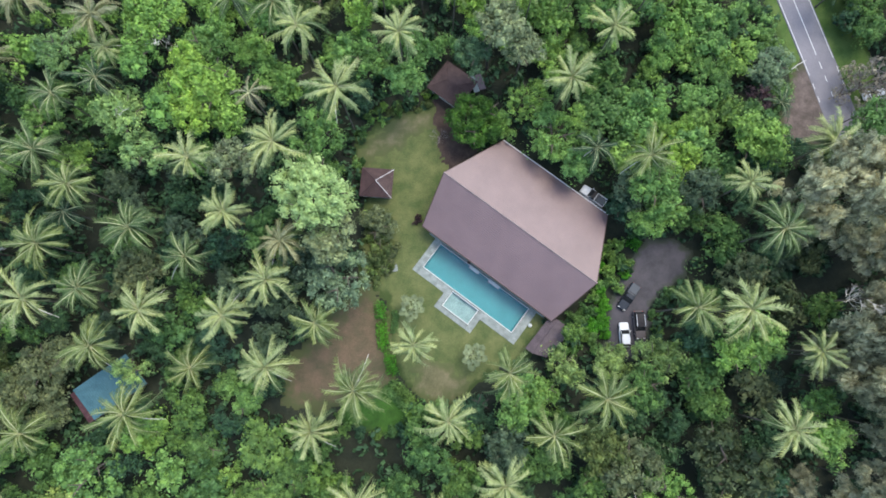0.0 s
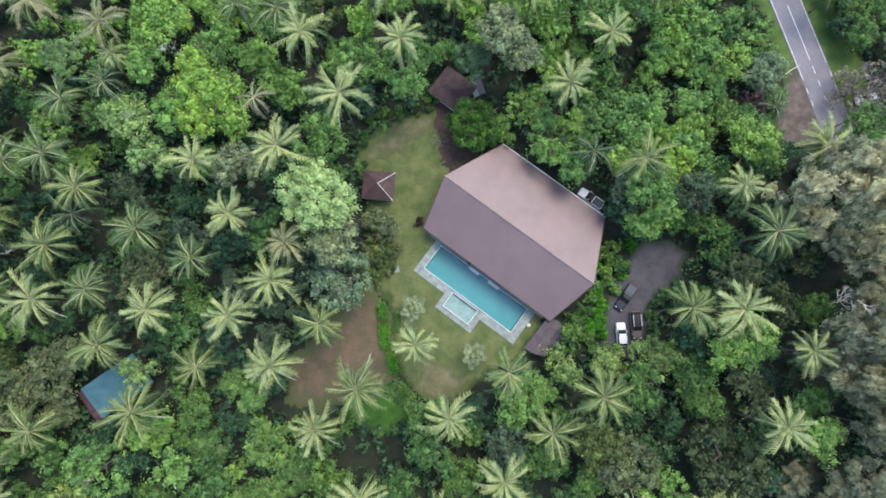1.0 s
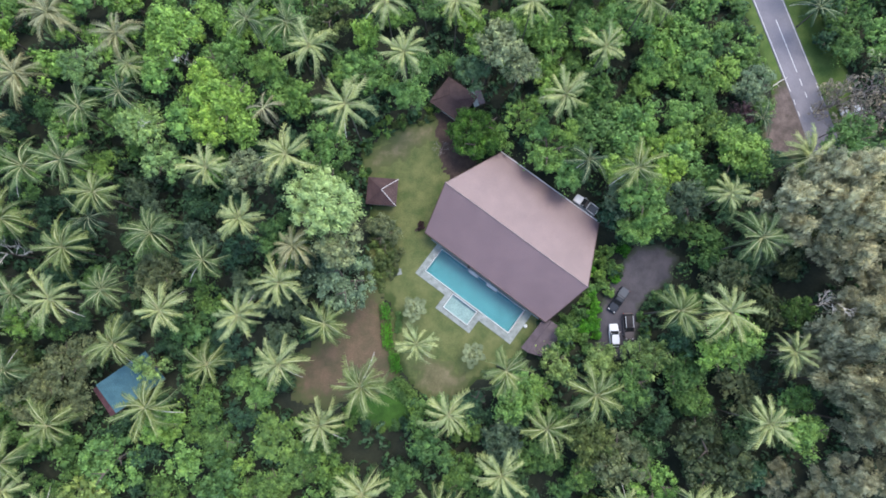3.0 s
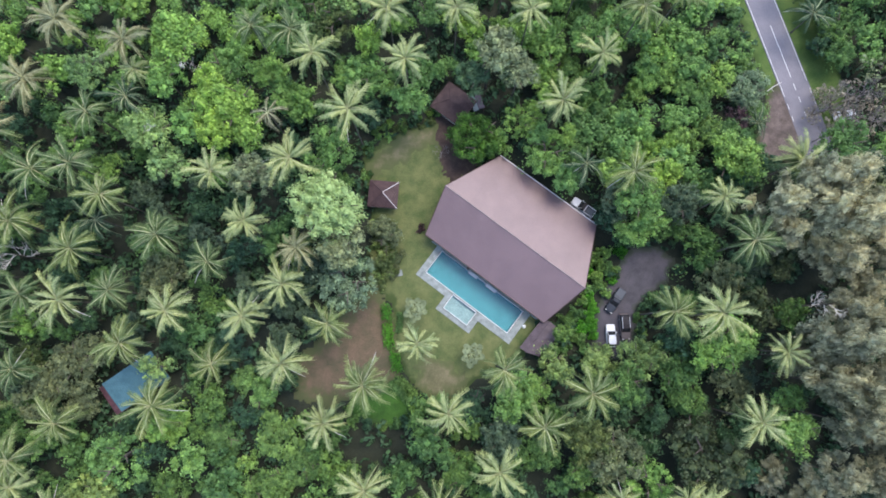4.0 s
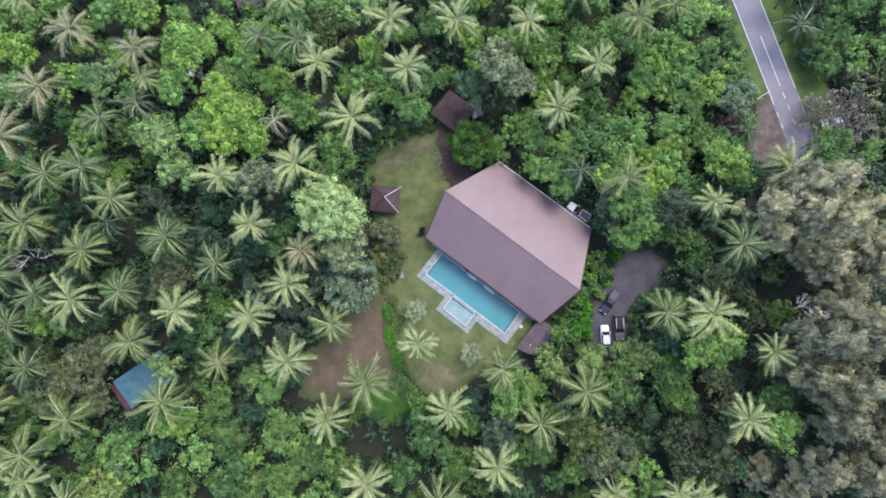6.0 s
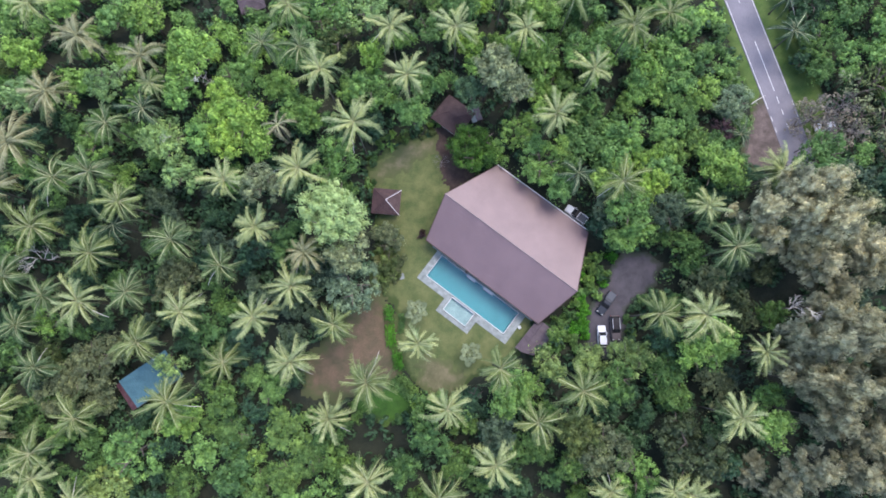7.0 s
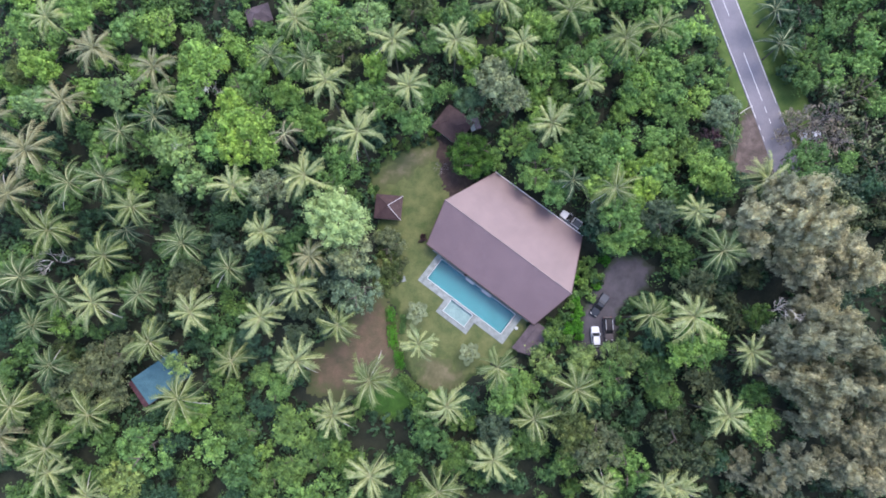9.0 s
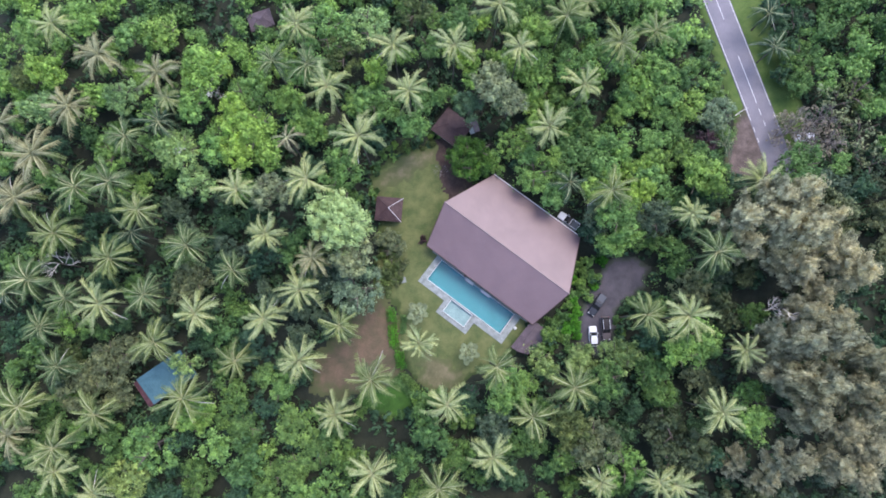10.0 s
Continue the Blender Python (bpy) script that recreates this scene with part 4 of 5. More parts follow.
bar(bm, (0, 0, -0.5), (0, 0, 0.25), 0.2, 0.12, 8)
NUTS = bpy.data.meshes.new("crown_heart")
bm.to_mesh(NUTS)
bm.free()
NUTS.materials.append(LEAF["olive"])
PALM_WORDS = {
    "pale": "tall coconut palm with pale straw-green fronds", "yellow": "tall coconut palm with yellow-green fronds",
    "green": "tall coconut palm with dull green fronds", "dark": "low palm with dark green fronds in the shade",
    "dry": "tall coconut palm with dry tan-yellow fronds", "withered": "withered palm with few greyish-brown fronds",
}


def palm(x, y, top, r, kind):
    base = ground_at(x, y)
    t = thing("palm_tree", pose(x, y, base, 0, 0, pick.uniform(0, 360)), PALM_WORDS[kind], "palm tree", "coconut palms")
    high = top - base
    child("trunk", pick.choice(STEMS), t, pose(0, 0, -0.2, 0, 0, pick.uniform(0, 360)) @ Matrix.Diagonal((0.16, 0.16, high + 0.1, 1)))
    child("crown_heart", NUTS, t, pose(0, 0, high - 0.1))
    count = {"withered": 11, "dark": 15}.get(kind, pick.randint(26, 33))
    for i in range(count):
        level = (i + 0.5) / count
        tilt = 66 - 92 * level ** 0.9
        tilt += pick.uniform(-16, 14)
        if kind == "withered":
            tilt -= 25
        me = pick.choice(FRONDS[min(4, int(level * 5))])
        long = r * pick.uniform(0.68, 1.12) * (0.8 if level < 0.15 else 1.0)
        turn = i * 137.5 + pick.uniform(-22, 22)
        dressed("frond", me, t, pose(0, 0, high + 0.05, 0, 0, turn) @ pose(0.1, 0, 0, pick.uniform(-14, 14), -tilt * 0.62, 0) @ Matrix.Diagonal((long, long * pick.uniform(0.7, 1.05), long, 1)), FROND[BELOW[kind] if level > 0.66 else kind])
    for i in range(0 if kind == "withered" else 6):
        long = r * pick.uniform(0.45, 0.7)
        dressed("frond", pick.choice(FRONDS[1]), t, pose(0, 0, high + 0.1, 0, 0, i * 67 + pick.uniform(-20, 20)) @ pose(0.05, 0, 0, pick.uniform(-14, 14), -pick.uniform(38, 68), 0) @ Matrix.Diagonal((long, long, long, 1)), FROND[kind])
    if kind != "withered" and pick.random() < 0.45:
        long = r * pick.uniform(0.85, 1.1)
        dressed("dry_stalk", STALK, t, pose(0, 0, high - 0.1, 0, 0, pick.uniform(0, 360)) @ Matrix.Diagonal((long, long, long, 1)), DEADWOOD)
    TAKEN.append((x, y, 0.9))
    PALMS.append((x, y, top, r))


def fan_leaf_mesh(name):
    """A stiff palmate leaf: folded segments in a disc on a stalk along +x."""
    verts, faces = [Vector((0.58, 0, 0))], []
    for i in range(25):
        a = math.radians(-120 + 240 * i / 24)
        rr = (0.33 if i % 2 else 0.22) * (1.0 - 0.25 * abs(i - 12) / 12)
        verts.append(Vector((0.58 + rr * math.cos(a), rr * math.sin(a), (0.05 if i % 2 else -0.02) - 0.45 * rr * math.cos(a))))
    for i in range(1, 25):
        faces.append((0, i, i + 1))
    k = len(verts)
    verts += [Vector((0, -0.015, 0)), Vector((0, 0.015, 0)), Vector((0.59, 0.012, 0.0)), Vector((0.59, -0.012, 0.0))]
    faces.append((k, k + 3, k + 2, k + 1))
    return mesh_of(name, verts, faces, LEAF["silver"])


FAN = fan_leaf_mesh("fan_leaf")


def fan_palm(x, y, top, r):
    base = ground_at(x, y)
    t = thing("fan_palm", pose(x, y, base), "silvery blue-green fan palm on the lawn", "palm tree", "fan palms on the lawn")
    high = top - base - r * 0.45
    child("trunk", STEMS[0], t, pose(0, 0, -0.1) @ Matrix.Diagonal((0.22, 0.22, high + 0.1, 1)))
    for i in range(17):
        level = 0.25 + 0.75 * (i + 0.5) / 17
        long = r * (0.5 + 0.5 * level) * pick.uniform(0.92, 1.08)
        child("fan_leaf", FAN, t, pose(0, 0, high, 0, 0, i * 137.5) @ pose(0, 0, 0, pick.uniform(-20, 20), -(70 - 66 * level), 0) @ Matrix.Diagonal((long, long, long, 1)))
    TAKEN.append((x, y, r))


def dead_tree(x, y, top, r, label, wood=DEADWOOD, fine=1.0):
    base = ground_at(x, y)
    t = thing("dead_tree", pose(x, y, base), label, "tree", "dead trees")
    bm = bmesh.new()
    high = top - base
    bar(bm, (0, 0, -0.2), (0.1, 0, high * 0.75), 0.2 * fine, 0.1 * fine, 7)
    part("trunk", bm, WOOD if wood is DEADWOOD else wood, t)

    def grow(bm, p, d, length, thick, depth):
        q = p + d * length
        bar(bm, p, q, thick, thick * 0.7, 5)
        if depth:
            for _ in range(3 if depth > 2 else 2):
                side = Vector((pick.uniform(-1, 1), pick.uniform(-1, 1), pick.uniform(-0.2, 0.7)))
                grow(bm, q, (d + side * 0.9).normalized(), length * 0.66, thick * 0.66, depth - 1)

    for k in range(6):
        a = k * 1.05 + pick.uniform(-0.3, 0.3)
        bm = bmesh.new()
        grow(bm, Vector((0.1, 0, high * (0.45 + 0.05 * k))), Vector((math.cos(a), math.sin(a), pick.uniform(0.3, 0.9))).normalized(), r * 0.36, 0.075 * fine, 4)
        part("branch", bm, wood, t)
    TAKEN.append((x, y, r * 0.8))


SHRUBS = [crown_mesh("leaves", 16, 30, 0.11, 0.9, 1.0, 0.25) for _ in range(3)]


def shrub(x, y, r, high, hue, label="rounded garden shrub with green leaves"):
    t = thing("shrub", pose(x, y, ground_at(x, y)), label, "shrub", "garden shrubs")
    dressed("leaves", pick.choice(SHRUBS), t, pose(0, 0, high * 0.25, 0, 0, pick.uniform(0, 360)) @ Matrix.Diagonal((r, r, high, 1)), LEAF[hue])


def hedge(points, wide, high, hue, label):
    """A clipped hedge along a line of points."""
    mid = points[len(points) // 2]
    t = thing("hedge", pose(mid[0], mid[1], 0), label, "hedge", "hedges on the lawn")
    centres, radii = [], []
    for a, b in zip(points, points[1:]):
        n = max(2, int(math.dist(a, b) / 0.4))
        for i in range(n):
            for s in (-0.22, 0.22):
                x, y = a[0] + (b[0] - a[0]) * i / n + s * wide + pick.uniform(-0.1, 0.1), a[1] + (b[1] - a[1]) * i / n + pick.uniform(-0.1, 0.1)
                centres.append(np.array((x - mid[0], y - mid[1], ground_at(x, y) + high * 0.55)))
                radii.append(wide * 0.43 * pick.uniform(0.8, 1.15))
    v, f = leaf_cloud(centres, radii, 46, 0.15, lie=0.7)
    child("leaves", mesh_of("leaves", v, f, LEAF[hue]), t)


fan_palm(-5.4, 4.1, 4.3, 3.0)
fan_palm(5.4, -4.1, 4.0, 3.0)
dead_tree(63.6, 5.4, 24.5, 3.4, "bleached dead tree with bare twisted white branches")
dead_tree(-84.2, 13.9, 4.0, 5.0, "bleached dead tree with bare tangled branches among palms")
dead_tree(-50.0, 49.8, 15.5, 2.8, "bleached bare branches standing out of a leafy tree")
dead_tree(-56.4, 38.4, 12.0, 2.8, "bleached bare branches inside a pale leafy crown", DEADWOOD, 0.7)
dead_tree(-0.9, 35.4, 1.6, 2.2, "low grey leafless shrub at the lawn's edge", TWIG, 0.5)
dead_tree(-18.2, 14.6, 17.5, 2.4, "bleached bare branches over a dry tree beside the lawn", DEADWOOD, 0.7)
for x, y, top, r in ((74.5, 44.5, 7.5, 3.4), (77.5, 47.0, 8.5, 3.6), (78.5, 42.5, 8.0, 3.8), (82.0, 47.5, 9.0, 3.8), (74.0, 39.0, 6.5, 3.2), (83.5, 42.0, 8.0, 3.6)):
    dead_tree(x, y, top, r, "half-bare tree with tangled grey-brown twigs beside the road", TWIG, 0.8)
rock = thing("boulder", pose(15.6, 1.2, 0), "pale rounded boulder beside the pool deck", "boulder")
bm = bmesh.new()
bmesh.ops.create_icosphere(bm, subdivisions=2, radius=0.38)
for v in bm.verts:
    v.co = v.co * (1 + 0.25 * noise.noise(v.co * 2.5))
    v.co.z = v.co.z * 0.7 + 0.2
part("stone", bm, COPING, rock)
for line in ([(-11.2, 4.6), (-10.9, 3.2), (-10.7, 1.9)], [(-10.7, 1.1), (-10.5, -1.0), (-10.2, -3.4)], [(-9.3, -4.2), (-8.9, -6.0), (-8.4, -7.8)]):
    hedge(line, 1.7, 0.9, "hedge", "bright green clipped hedge on the lawn")
hedge([(-8.3, 3.2), (-8.4, 1.4), (-8.6, -0.4)], 1.2, 0.5, "mid", "low dull green hedge on the lawn")
hedge([(-8.2, -9.0), (-6.4, -10.8), (-4.6, -12.6)], 1.7, 0.9, "mid", "dark green hedge below the lawn")
hedge([(-9.2, -10.2), (-7.6, -11.6), (-6.2, -13.4)], 1.5, 0.8, "mid", "dark green hedge below the lawn")
for x, y, r, h, hue in ((27.6, 1.0, 1.7, 1.6, "hedge"), (28.0, 3.4, 1.6, 1.6, "hedge"), (28.2, 5.8, 1.5, 1.4, "hedge"), (28.6, 8.2, 1.6, 1.8, "fresh"), (30.4, 10.2, 1.8, 2.0, "mid"), (31.6, 13.0, 2.0, 2.2, "mid"), (30.0, 13.6, 1.8, 2.2, "mid"), (29.2, 11.2, 1.6, 2.0, "fresh"), (26.4, -1.4, 1.7, 1.8, "mid"), (23.6, -3.0, 1.5, 2.4, "fresh"), (21.2, -3.6, 1.4, 2.0, "fresh"), (18.4, 2.2, 0.8, 0.8, "dark"), (27.9, 7.0, 1.4, 1.5, "hedge"), (29.0, 4.6, 1.3, 1.3, "hedge"), (28.8, 2.2, 1.3, 1.3, "hedge"), (28.6, -0.2, 1.3, 1.4, "hedge"), (29.6, 9.2, 1.4, 1.6, "fresh"), (27.0, -2.6, 1.5, 1.8, "fresh"), (25.0, -0.4, 1.3, 1.8, "mid"), (33.0, 12.4, 1.5, 1.8, "mid"), (34.4, 15.6, 1.5, 2.0, "hedge"), (32.6, 10.6, 1.3, 1.5, "hedge"), (31.2, 7.6, 1.2, 1.4, "fresh"), (35.6, 18.0, 1.6, 2.2, "mid"), (29.4, 15.2, 1.5, 2.0, "mid"), (30.9, 15.8, 1.6, 2.2, "fresh")):
    shrub(x, y, r, h, hue)
for i in range(48):
    a, b = pick.uniform(-14.0, -7.6), pick.uniform(9.5, 21.5)
    if a < -8.3 - 0.14 * (b - 9):
        shrub(a, b, pick.uniform(0.9, 1.9), pick.uniform(0.8, 2.4), pick.choice(("olive", "olive_dark", "olive", "pale_olive", "brown")), "olive-brown shrub in the planting beside the lawn")
for i in range(30):
    a = pick.uniform(-16, -1)
    shrub(a, 37.8 + 0.33 * (a + 16) + pick.uniform(-0.4, 2.4), pick.uniform(0.6, 1.1), pick.uniform(0.6, 1.4), pick.choice(("mid", "dark", "bright", "olive")), "low shrub along the lawn's edge")
for i in range(10):
    shrub(pick.uniform(-17.5, -14.5), pick.uniform(24, 37), pick.uniform(0.7, 1.3), pick.uniform(0.8, 1.6), pick.choice(("mid", "dark", "fresh")), "low shrub along the lawn's edge")

for x, y, r, h, hue in ((22.4, 1.4, 1.6, 2.4, "dark"), (24.2, 2.6, 1.7, 2.2, "mid"), (22.6, -1.0, 1.6, 2.6, "fresh"), (24.6, 0.6, 1.6, 2.0, "dark"), (26.0, 3.6, 1.6, 2.2, "mid"), (26.4, 6.0, 1.4, 2.0, "fresh"), (26.0, 1.4, 1.4, 2.0, "hedge"), (27.0, 9.0, 1.4, 2.0, "mid"), (27.8, 11.6, 1.4, 2.2, "hedge"), (28.2, 14.0, 1.4, 2.2, "mid")):
    shrub(x, y, r, h, hue)

shrub(-64.6, -13.2, 1.7, 1.8, "twiggy", "half-dry pinkish shrub beside the shed")
shrub(-4.4, 20.1, 1.0, 1.3, "purple", "small dark purple-leaved shrub beside the house")

# small things on the ground
slab_stone = thing("paving_slab", pose(-8.8, 11.2, 0.02, 0, 0, 12), "square grey-blue paving slab lying in the grass", "slab")
part("stone", boxed(-0.7, 0.7, -0.6, 0.6, 0, 0.1, 0.02), DECK, slab_stone)
shelter = thing("shelter", pose(6.1, 45.4, 0, 0, 0, 20), "small lean-to shelter with pale worn sheets beside the outbuilding", "shelter")
part("roof_sheet", plate([(-1.1, -1.6, 2.3), (-0.1, -1.6, 2.5), (-0.1, 1.6, 2.7), (-1.1, 1.6, 2.5)], 0.04), DECK, shelter, "pale weathered sheet")
part("roof_sheet", plate([(-0.06, -1.5, 2.52), (1.2, -1.5, 2.3), (1.2, 1.5, 2.5), (-0.06, 1.5, 2.72)], 0.04), GREYROOF, shelter, "dull purple-grey sheet")
for px, py, pz in ((-1.0, -1.5, 2.28), (-1.0, 1.5, 2.46), (1.1, -1.4, 2.27), (1.1, 1.4, 2.45)):
    part("post", boxed(px - 0.05, px + 0.05, py - 0.05, py + 0.05, -0.2, pz), DARKWOOD, shelter)
branch = thing("fallen_branch", pose(66.9, 50.4, 0.2, 0, 0, 32.6), "pale fallen branch leaning over the earth bank", "branch")
bm = bmesh.new()
bar(bm, (-1.8, 0, 0.3), (-0.4, 0.1, 0.5), 0.1, 0.085)
bar(bm, (-0.4, 0.1, 0.5), (1.7, 0, 0.45), 0.085, 0.05)
part("limb", bm, DEADWOOD, branch)
bm = bmesh.new()
bar(bm, (-0.9, 0.05, 0.42), (-0.6, -0.8, 0.1), 0.05, 0.03)
part("twig", bm, DEADWOOD, branch)

# coconut palms, forest trees and casuarinas: x, y, height of the top, crown radius, look
palm(-80.5, 61.3, 15.3, 4.4, "pale")
palm(-70.7, 54.9, 15.0, 5.2, "dry")
palm(-59.4, 52.2, 12.8, 4.7, "dry")
palm(-58.9, 48.3, 9.3, 3.2, "pale")
palm(-79.0, 45.8, 10.1, 5.3, "dry")
palm(-66.0, 39.1, 11.0, 4.5, "green")
palm(-60.6, 43.3, 8.3, 4.6, "dark")
palm(-86.3, 35.9, 8.8, 6.1, "dry")
palm(-93.6, 42.1, 9.3, 4.8, "dry")
palm(-29.9, 60.3, 18.3, 4.6, "pale")
palm(-34.2, 52.4, 18.3, 4.3, "green")
palm(-27.1, 51.2, 19.3, 4.5, "green")
palm(-22.7, 46.2, 21.1, 4.9, "pale")
palm(-10.6, 55.8, 18.7, 4.8, "pale")
palm(-7.2, 46.0, 19.9, 4.7, "pale")
palm(-16.6, 36.9, 19.9, 5.4, "pale")
palm(-31.5, 37.9, 15.3, 3.5, "withered")
palm(1.5, 55.7, 19.4, 4.8, "pale")
palm(10.4, 63.8, 20.3, 5.0, "pale")
palm(14.2, 54.7, 20.9, 4.2, "pale")
palm(23.7, 62.3, 19.3, 4.8, "yellow")
palm(28.4, 66.4, 17.3, 3.4, "yellow")
palm(34.6, 57.3, 18.1, 5.1, "yellow")
palm(41.9, 60.3, 17.3, 4.1, "yellow")
palm(27.8, 49.7, 15.3, 4.6, "pale")
palm(20.7, 41.0, 15.1, 4.6, "pale")
palm(-90.5, 27.0, 6.3, 5.7, "dry")
palm(-77.6, 29.2, 7.3, 5.4, "green")
palm(-69.4, 29.8, 9.3, 5.0, "green")
palm(-62.9, 24.0, 9.5, 5.0, "yellow")
palm(-66.3, 20.4, 4.3, 5.2, "dark")
palm(-82.4, 19.6, 4.8, 5.9, "yellow")
palm(-69.8, 14.4, 5.5, 5.9, "yellow")
palm(-53.1, 17.0, 7.3, 5.8, "green")
palm(-88.0, 10.0, 3.3, 5.9, "green")
palm(-92.4, 6.9, 3.3, 4.8, "dark")
palm(-78.4, 5.9, 5.3, 4.2, "green")
palm(-71.3, 4.9, 5.3, 5.6, "pale")
palm(-62.1, 6.9, 5.3, 4.5, "green")
palm(-50.6, 3.1, 6.8, 5.2, "pale")
palm(-84.3, 0.0, 3.3, 4.5, "green")
palm(-41.5, 27.7, 13.3, 4.3, "pale")
palm(-26.6, 29.0, 17.3, 5.2, "pale")
palm(-35.3, 18.7, 13.2, 4.5, "pale")
palm(-43.2, 12.1, 7.7, 4.4, "green")
palm(-26.0, 14.2, 12.3, 4.6, "dry")
palm(-28.6, 8.0, 10.6, 5.1, "pale")
palm(-35.5, 2.2, 9.9, 4.6, "pale")
palm(-20.3, 1.1, 11.0, 4.5, "yellow")
palm(-4.5, -2.2, 12.6, 3.7, "pale")
palm(32.8, 28.0, 15.3, 5.0, "yellow")
palm(37.9, 3.8, 18.2, 5.0, "yellow")
palm(25.9, 31.1, 9.3, 4.5, "dark")
palm(47.3, 23.2, 17.3, 3.9, "pale")
palm(51.5, 15.7, 18.5, 5.5, "green")
palm(45.3, 3.6, 19.1, 5.4, "pale")
palm(61.7, 30.2, 16.3, 5.0, "pale")
palm(-59.1, -2.9, 5.3, 5.2, "yellow")
palm(-81.1, -8.1, 1.3, 4.6, "green")
palm(-89.0, -16.6, 0.3, 6.2, "yellow")
palm(-73.3, -18.2, -0.6, 5.7, "yellow")
palm(-52.5, -14.0, 5.3, 5.7, "yellow")
palm(-91.3, -22.5, -0.7, 5.4, "dry")
palm(-81.5, -25.1, -0.7, 6.2, "yellow")
palm(-81.3, -30.1, -1.7, 4.8, "pale")
palm(-72.7, -34.4, -1.7, 4.5, "pale")
palm(-43.6, -6.6, 1.5, 4.8, "yellow")
palm(-28.2, -5.9, 9.8, 5.0, "pale")
palm(-21.5, -16.6, 5.0, 4.9, "pale")
palm(-13.6, -9.2, 12.3, 5.4, "yellow")
palm(-13.2, -27.2, 9.0, 5.4, "pale")
palm(1.1, -13.6, 13.5, 4.6, "pale")
palm(-0.3, -29.7, 9.3, 4.9, "yellow")
palm(10.4, -6.3, 14.0, 4.8, "yellow")
palm(24.8, -9.8, 15.3, 5.0, "yellow")
palm(17.5, -15.8, 11.7, 4.9, "yellow")
palm(9.9, -23.5, 10.6, 4.9, "pale")
palm(30.9, -28.1, 9.3, 3.9, "pale")
palm(50.4, -13.5, 19.2, 4.6, "pale")
palm(56.3, -2.5, 17.3, 4.0, "pale")
palm(41.5, -27.4, 11.3, 3.9, "pale")
palm(44.7, -27.9, 11.3, 3.9, "pale")
palm(60.3, 41.2, 5.0, 3.6, "dark")
palm(70.6, 70.4, 7.3, 4.2, "dark")
palm(71.4, 62.5, 7.3, 4.5, "dark")
tree(-86.5, 56.5, 8.0, 5.2, "bright")
tree(-90.4, 47.6, 6.0, 4.9, "pale")
tree(-93.6, 63.5, 7.0, 4.7, "fresh")
tree(-79.7, 67.9, 7.0, 4.3, "bright")
tree(-72.1, 51.1, 5.0, 4.2, "pale")
tree(-70.0, 66.0, 6.0, 5.0, "fresh")
tree(-63.6, 65.5, 6.0, 5.3, "fresh")
tree(-93.9, 56.0, 6.0, 4.2, "olive")
tree(-51.6, 53.1, 13.0, 6.1, "bright")
tree(-53.2, 46.7, 12.0, 4.0, "bright")
tree(-46.9, 39.6, 10.0, 5.4, "bright")
tree(-39.9, 42.1, 12.0, 6.3, "bright")
tree(-44.6, 45.2, 11.0, 4.4, "bright")
tree(-43.4, 38.2, 11.0, 4.6, "bright")
tree(-37.5, 37.1, 9.0, 4.5, "bright")
tree(-56.2, 37.2, 9.0, 5.5, "pale")
tree(-53.3, 31.4, 7.0, 4.1, "pale")
tree(-74.4, 38.4, 4.0, 4.5, "fresh")
tree(-26.0, 63.3, 14.0, 6.1, "fresh")
tree(-17.2, 64.2, 14.0, 5.0, "pale")
tree(-22.0, 58.0, 13.0, 4.5, "olive")
tree(-14.3, 54.7, 13.0, 3.5, "bright")
tree(-15.1, 48.7, 11.0, 4.3, "fresh")
tree(-6.6, 43.2, 13.0, 3.9, "fresh")
tree(-7.0, 67.6, 13.0, 3.6, "olive")
tree(-43.8, 49.5, 9.0, 5.1, "fresh")
tree(-33.7, 49.9, 10.0, 4.3, "fresh")
tree(-27.8, 44.2, 9.0, 5.3, "fresh")
tree(-22.4, 33.8, 9.0, 5.2, "fresh")
tree(-36.3, 28.7, 11.0, 4.4, "grey")
tree(-20.4, 21.2, 20.0, 7.5, "lime")
tree(-18.6, 14.7, 16.0, 4.8, "grey")
tree(-17.5, 8.6, 13.0, 5.6, "sage")
tree(8.0, 49.5, 19.0, 5.1, "grey")
tree(12.9, 46.6, 15.0, 3.9, "grey")
tree(5.5, 46.8, 14.0, 3.9, "pale_dark")
tree(5.7, 37.2, 9.0, 6.5, "orchard")
tree(43.5, 23.8, 12.0, 4.4, "grey_dark")
tree(22.6, 29.4, 9.0, 3.8, "fresh")
tree(57.0, 42.1, 6.0, 2.4, "purple")
tree(-11.8, 18.4, 5.0, 3.4, "brown")
tree(-11.2, 14.2, 4.2, 2.6, "olive")
tree(15.2, 40.9, 9.0, 4.1, "fresh")
tree(19.1, 33.6, 10.0, 4.7, "fresh")
tree(18.5, 63.6, 12.0, 4.3, "fresh")
tree(19.6, 55.3, 11.0, 5.3, "fresh")
tree(19.8, 50.2, 8.0, 4.4, "fresh")
tree(27.3, 56.7, 11.0, 4.3, "fresh")
tree(35.3, 23.6, 14.0, 4.5, "fresh")
tree(38.0, 20.9, 11.0, 3.4, "fresh")
tree(31.8, 23.7, 11.0, 3.2, "grey_dark")
tree(34.0, 19.2, 10.0, 3.9, "fresh")
tree(30.4, 22.1, 8.0, 3.3, "dark")
tree(50.6, -1.4, 13.0, 5.4, "fresh")
tree(47.4, -3.6, 12.0, 3.6, "bright")
tree(62.5, 4.7, 10.0, 3.4, "mid")
tree(59.6, -15.4, 17.0, 4.2, "fresh")
tree(60.0, -11.7, 12.0, 3.3, "fresh")
tree(46.0, -21.6, 13.0, 6.6, "olive_dark")
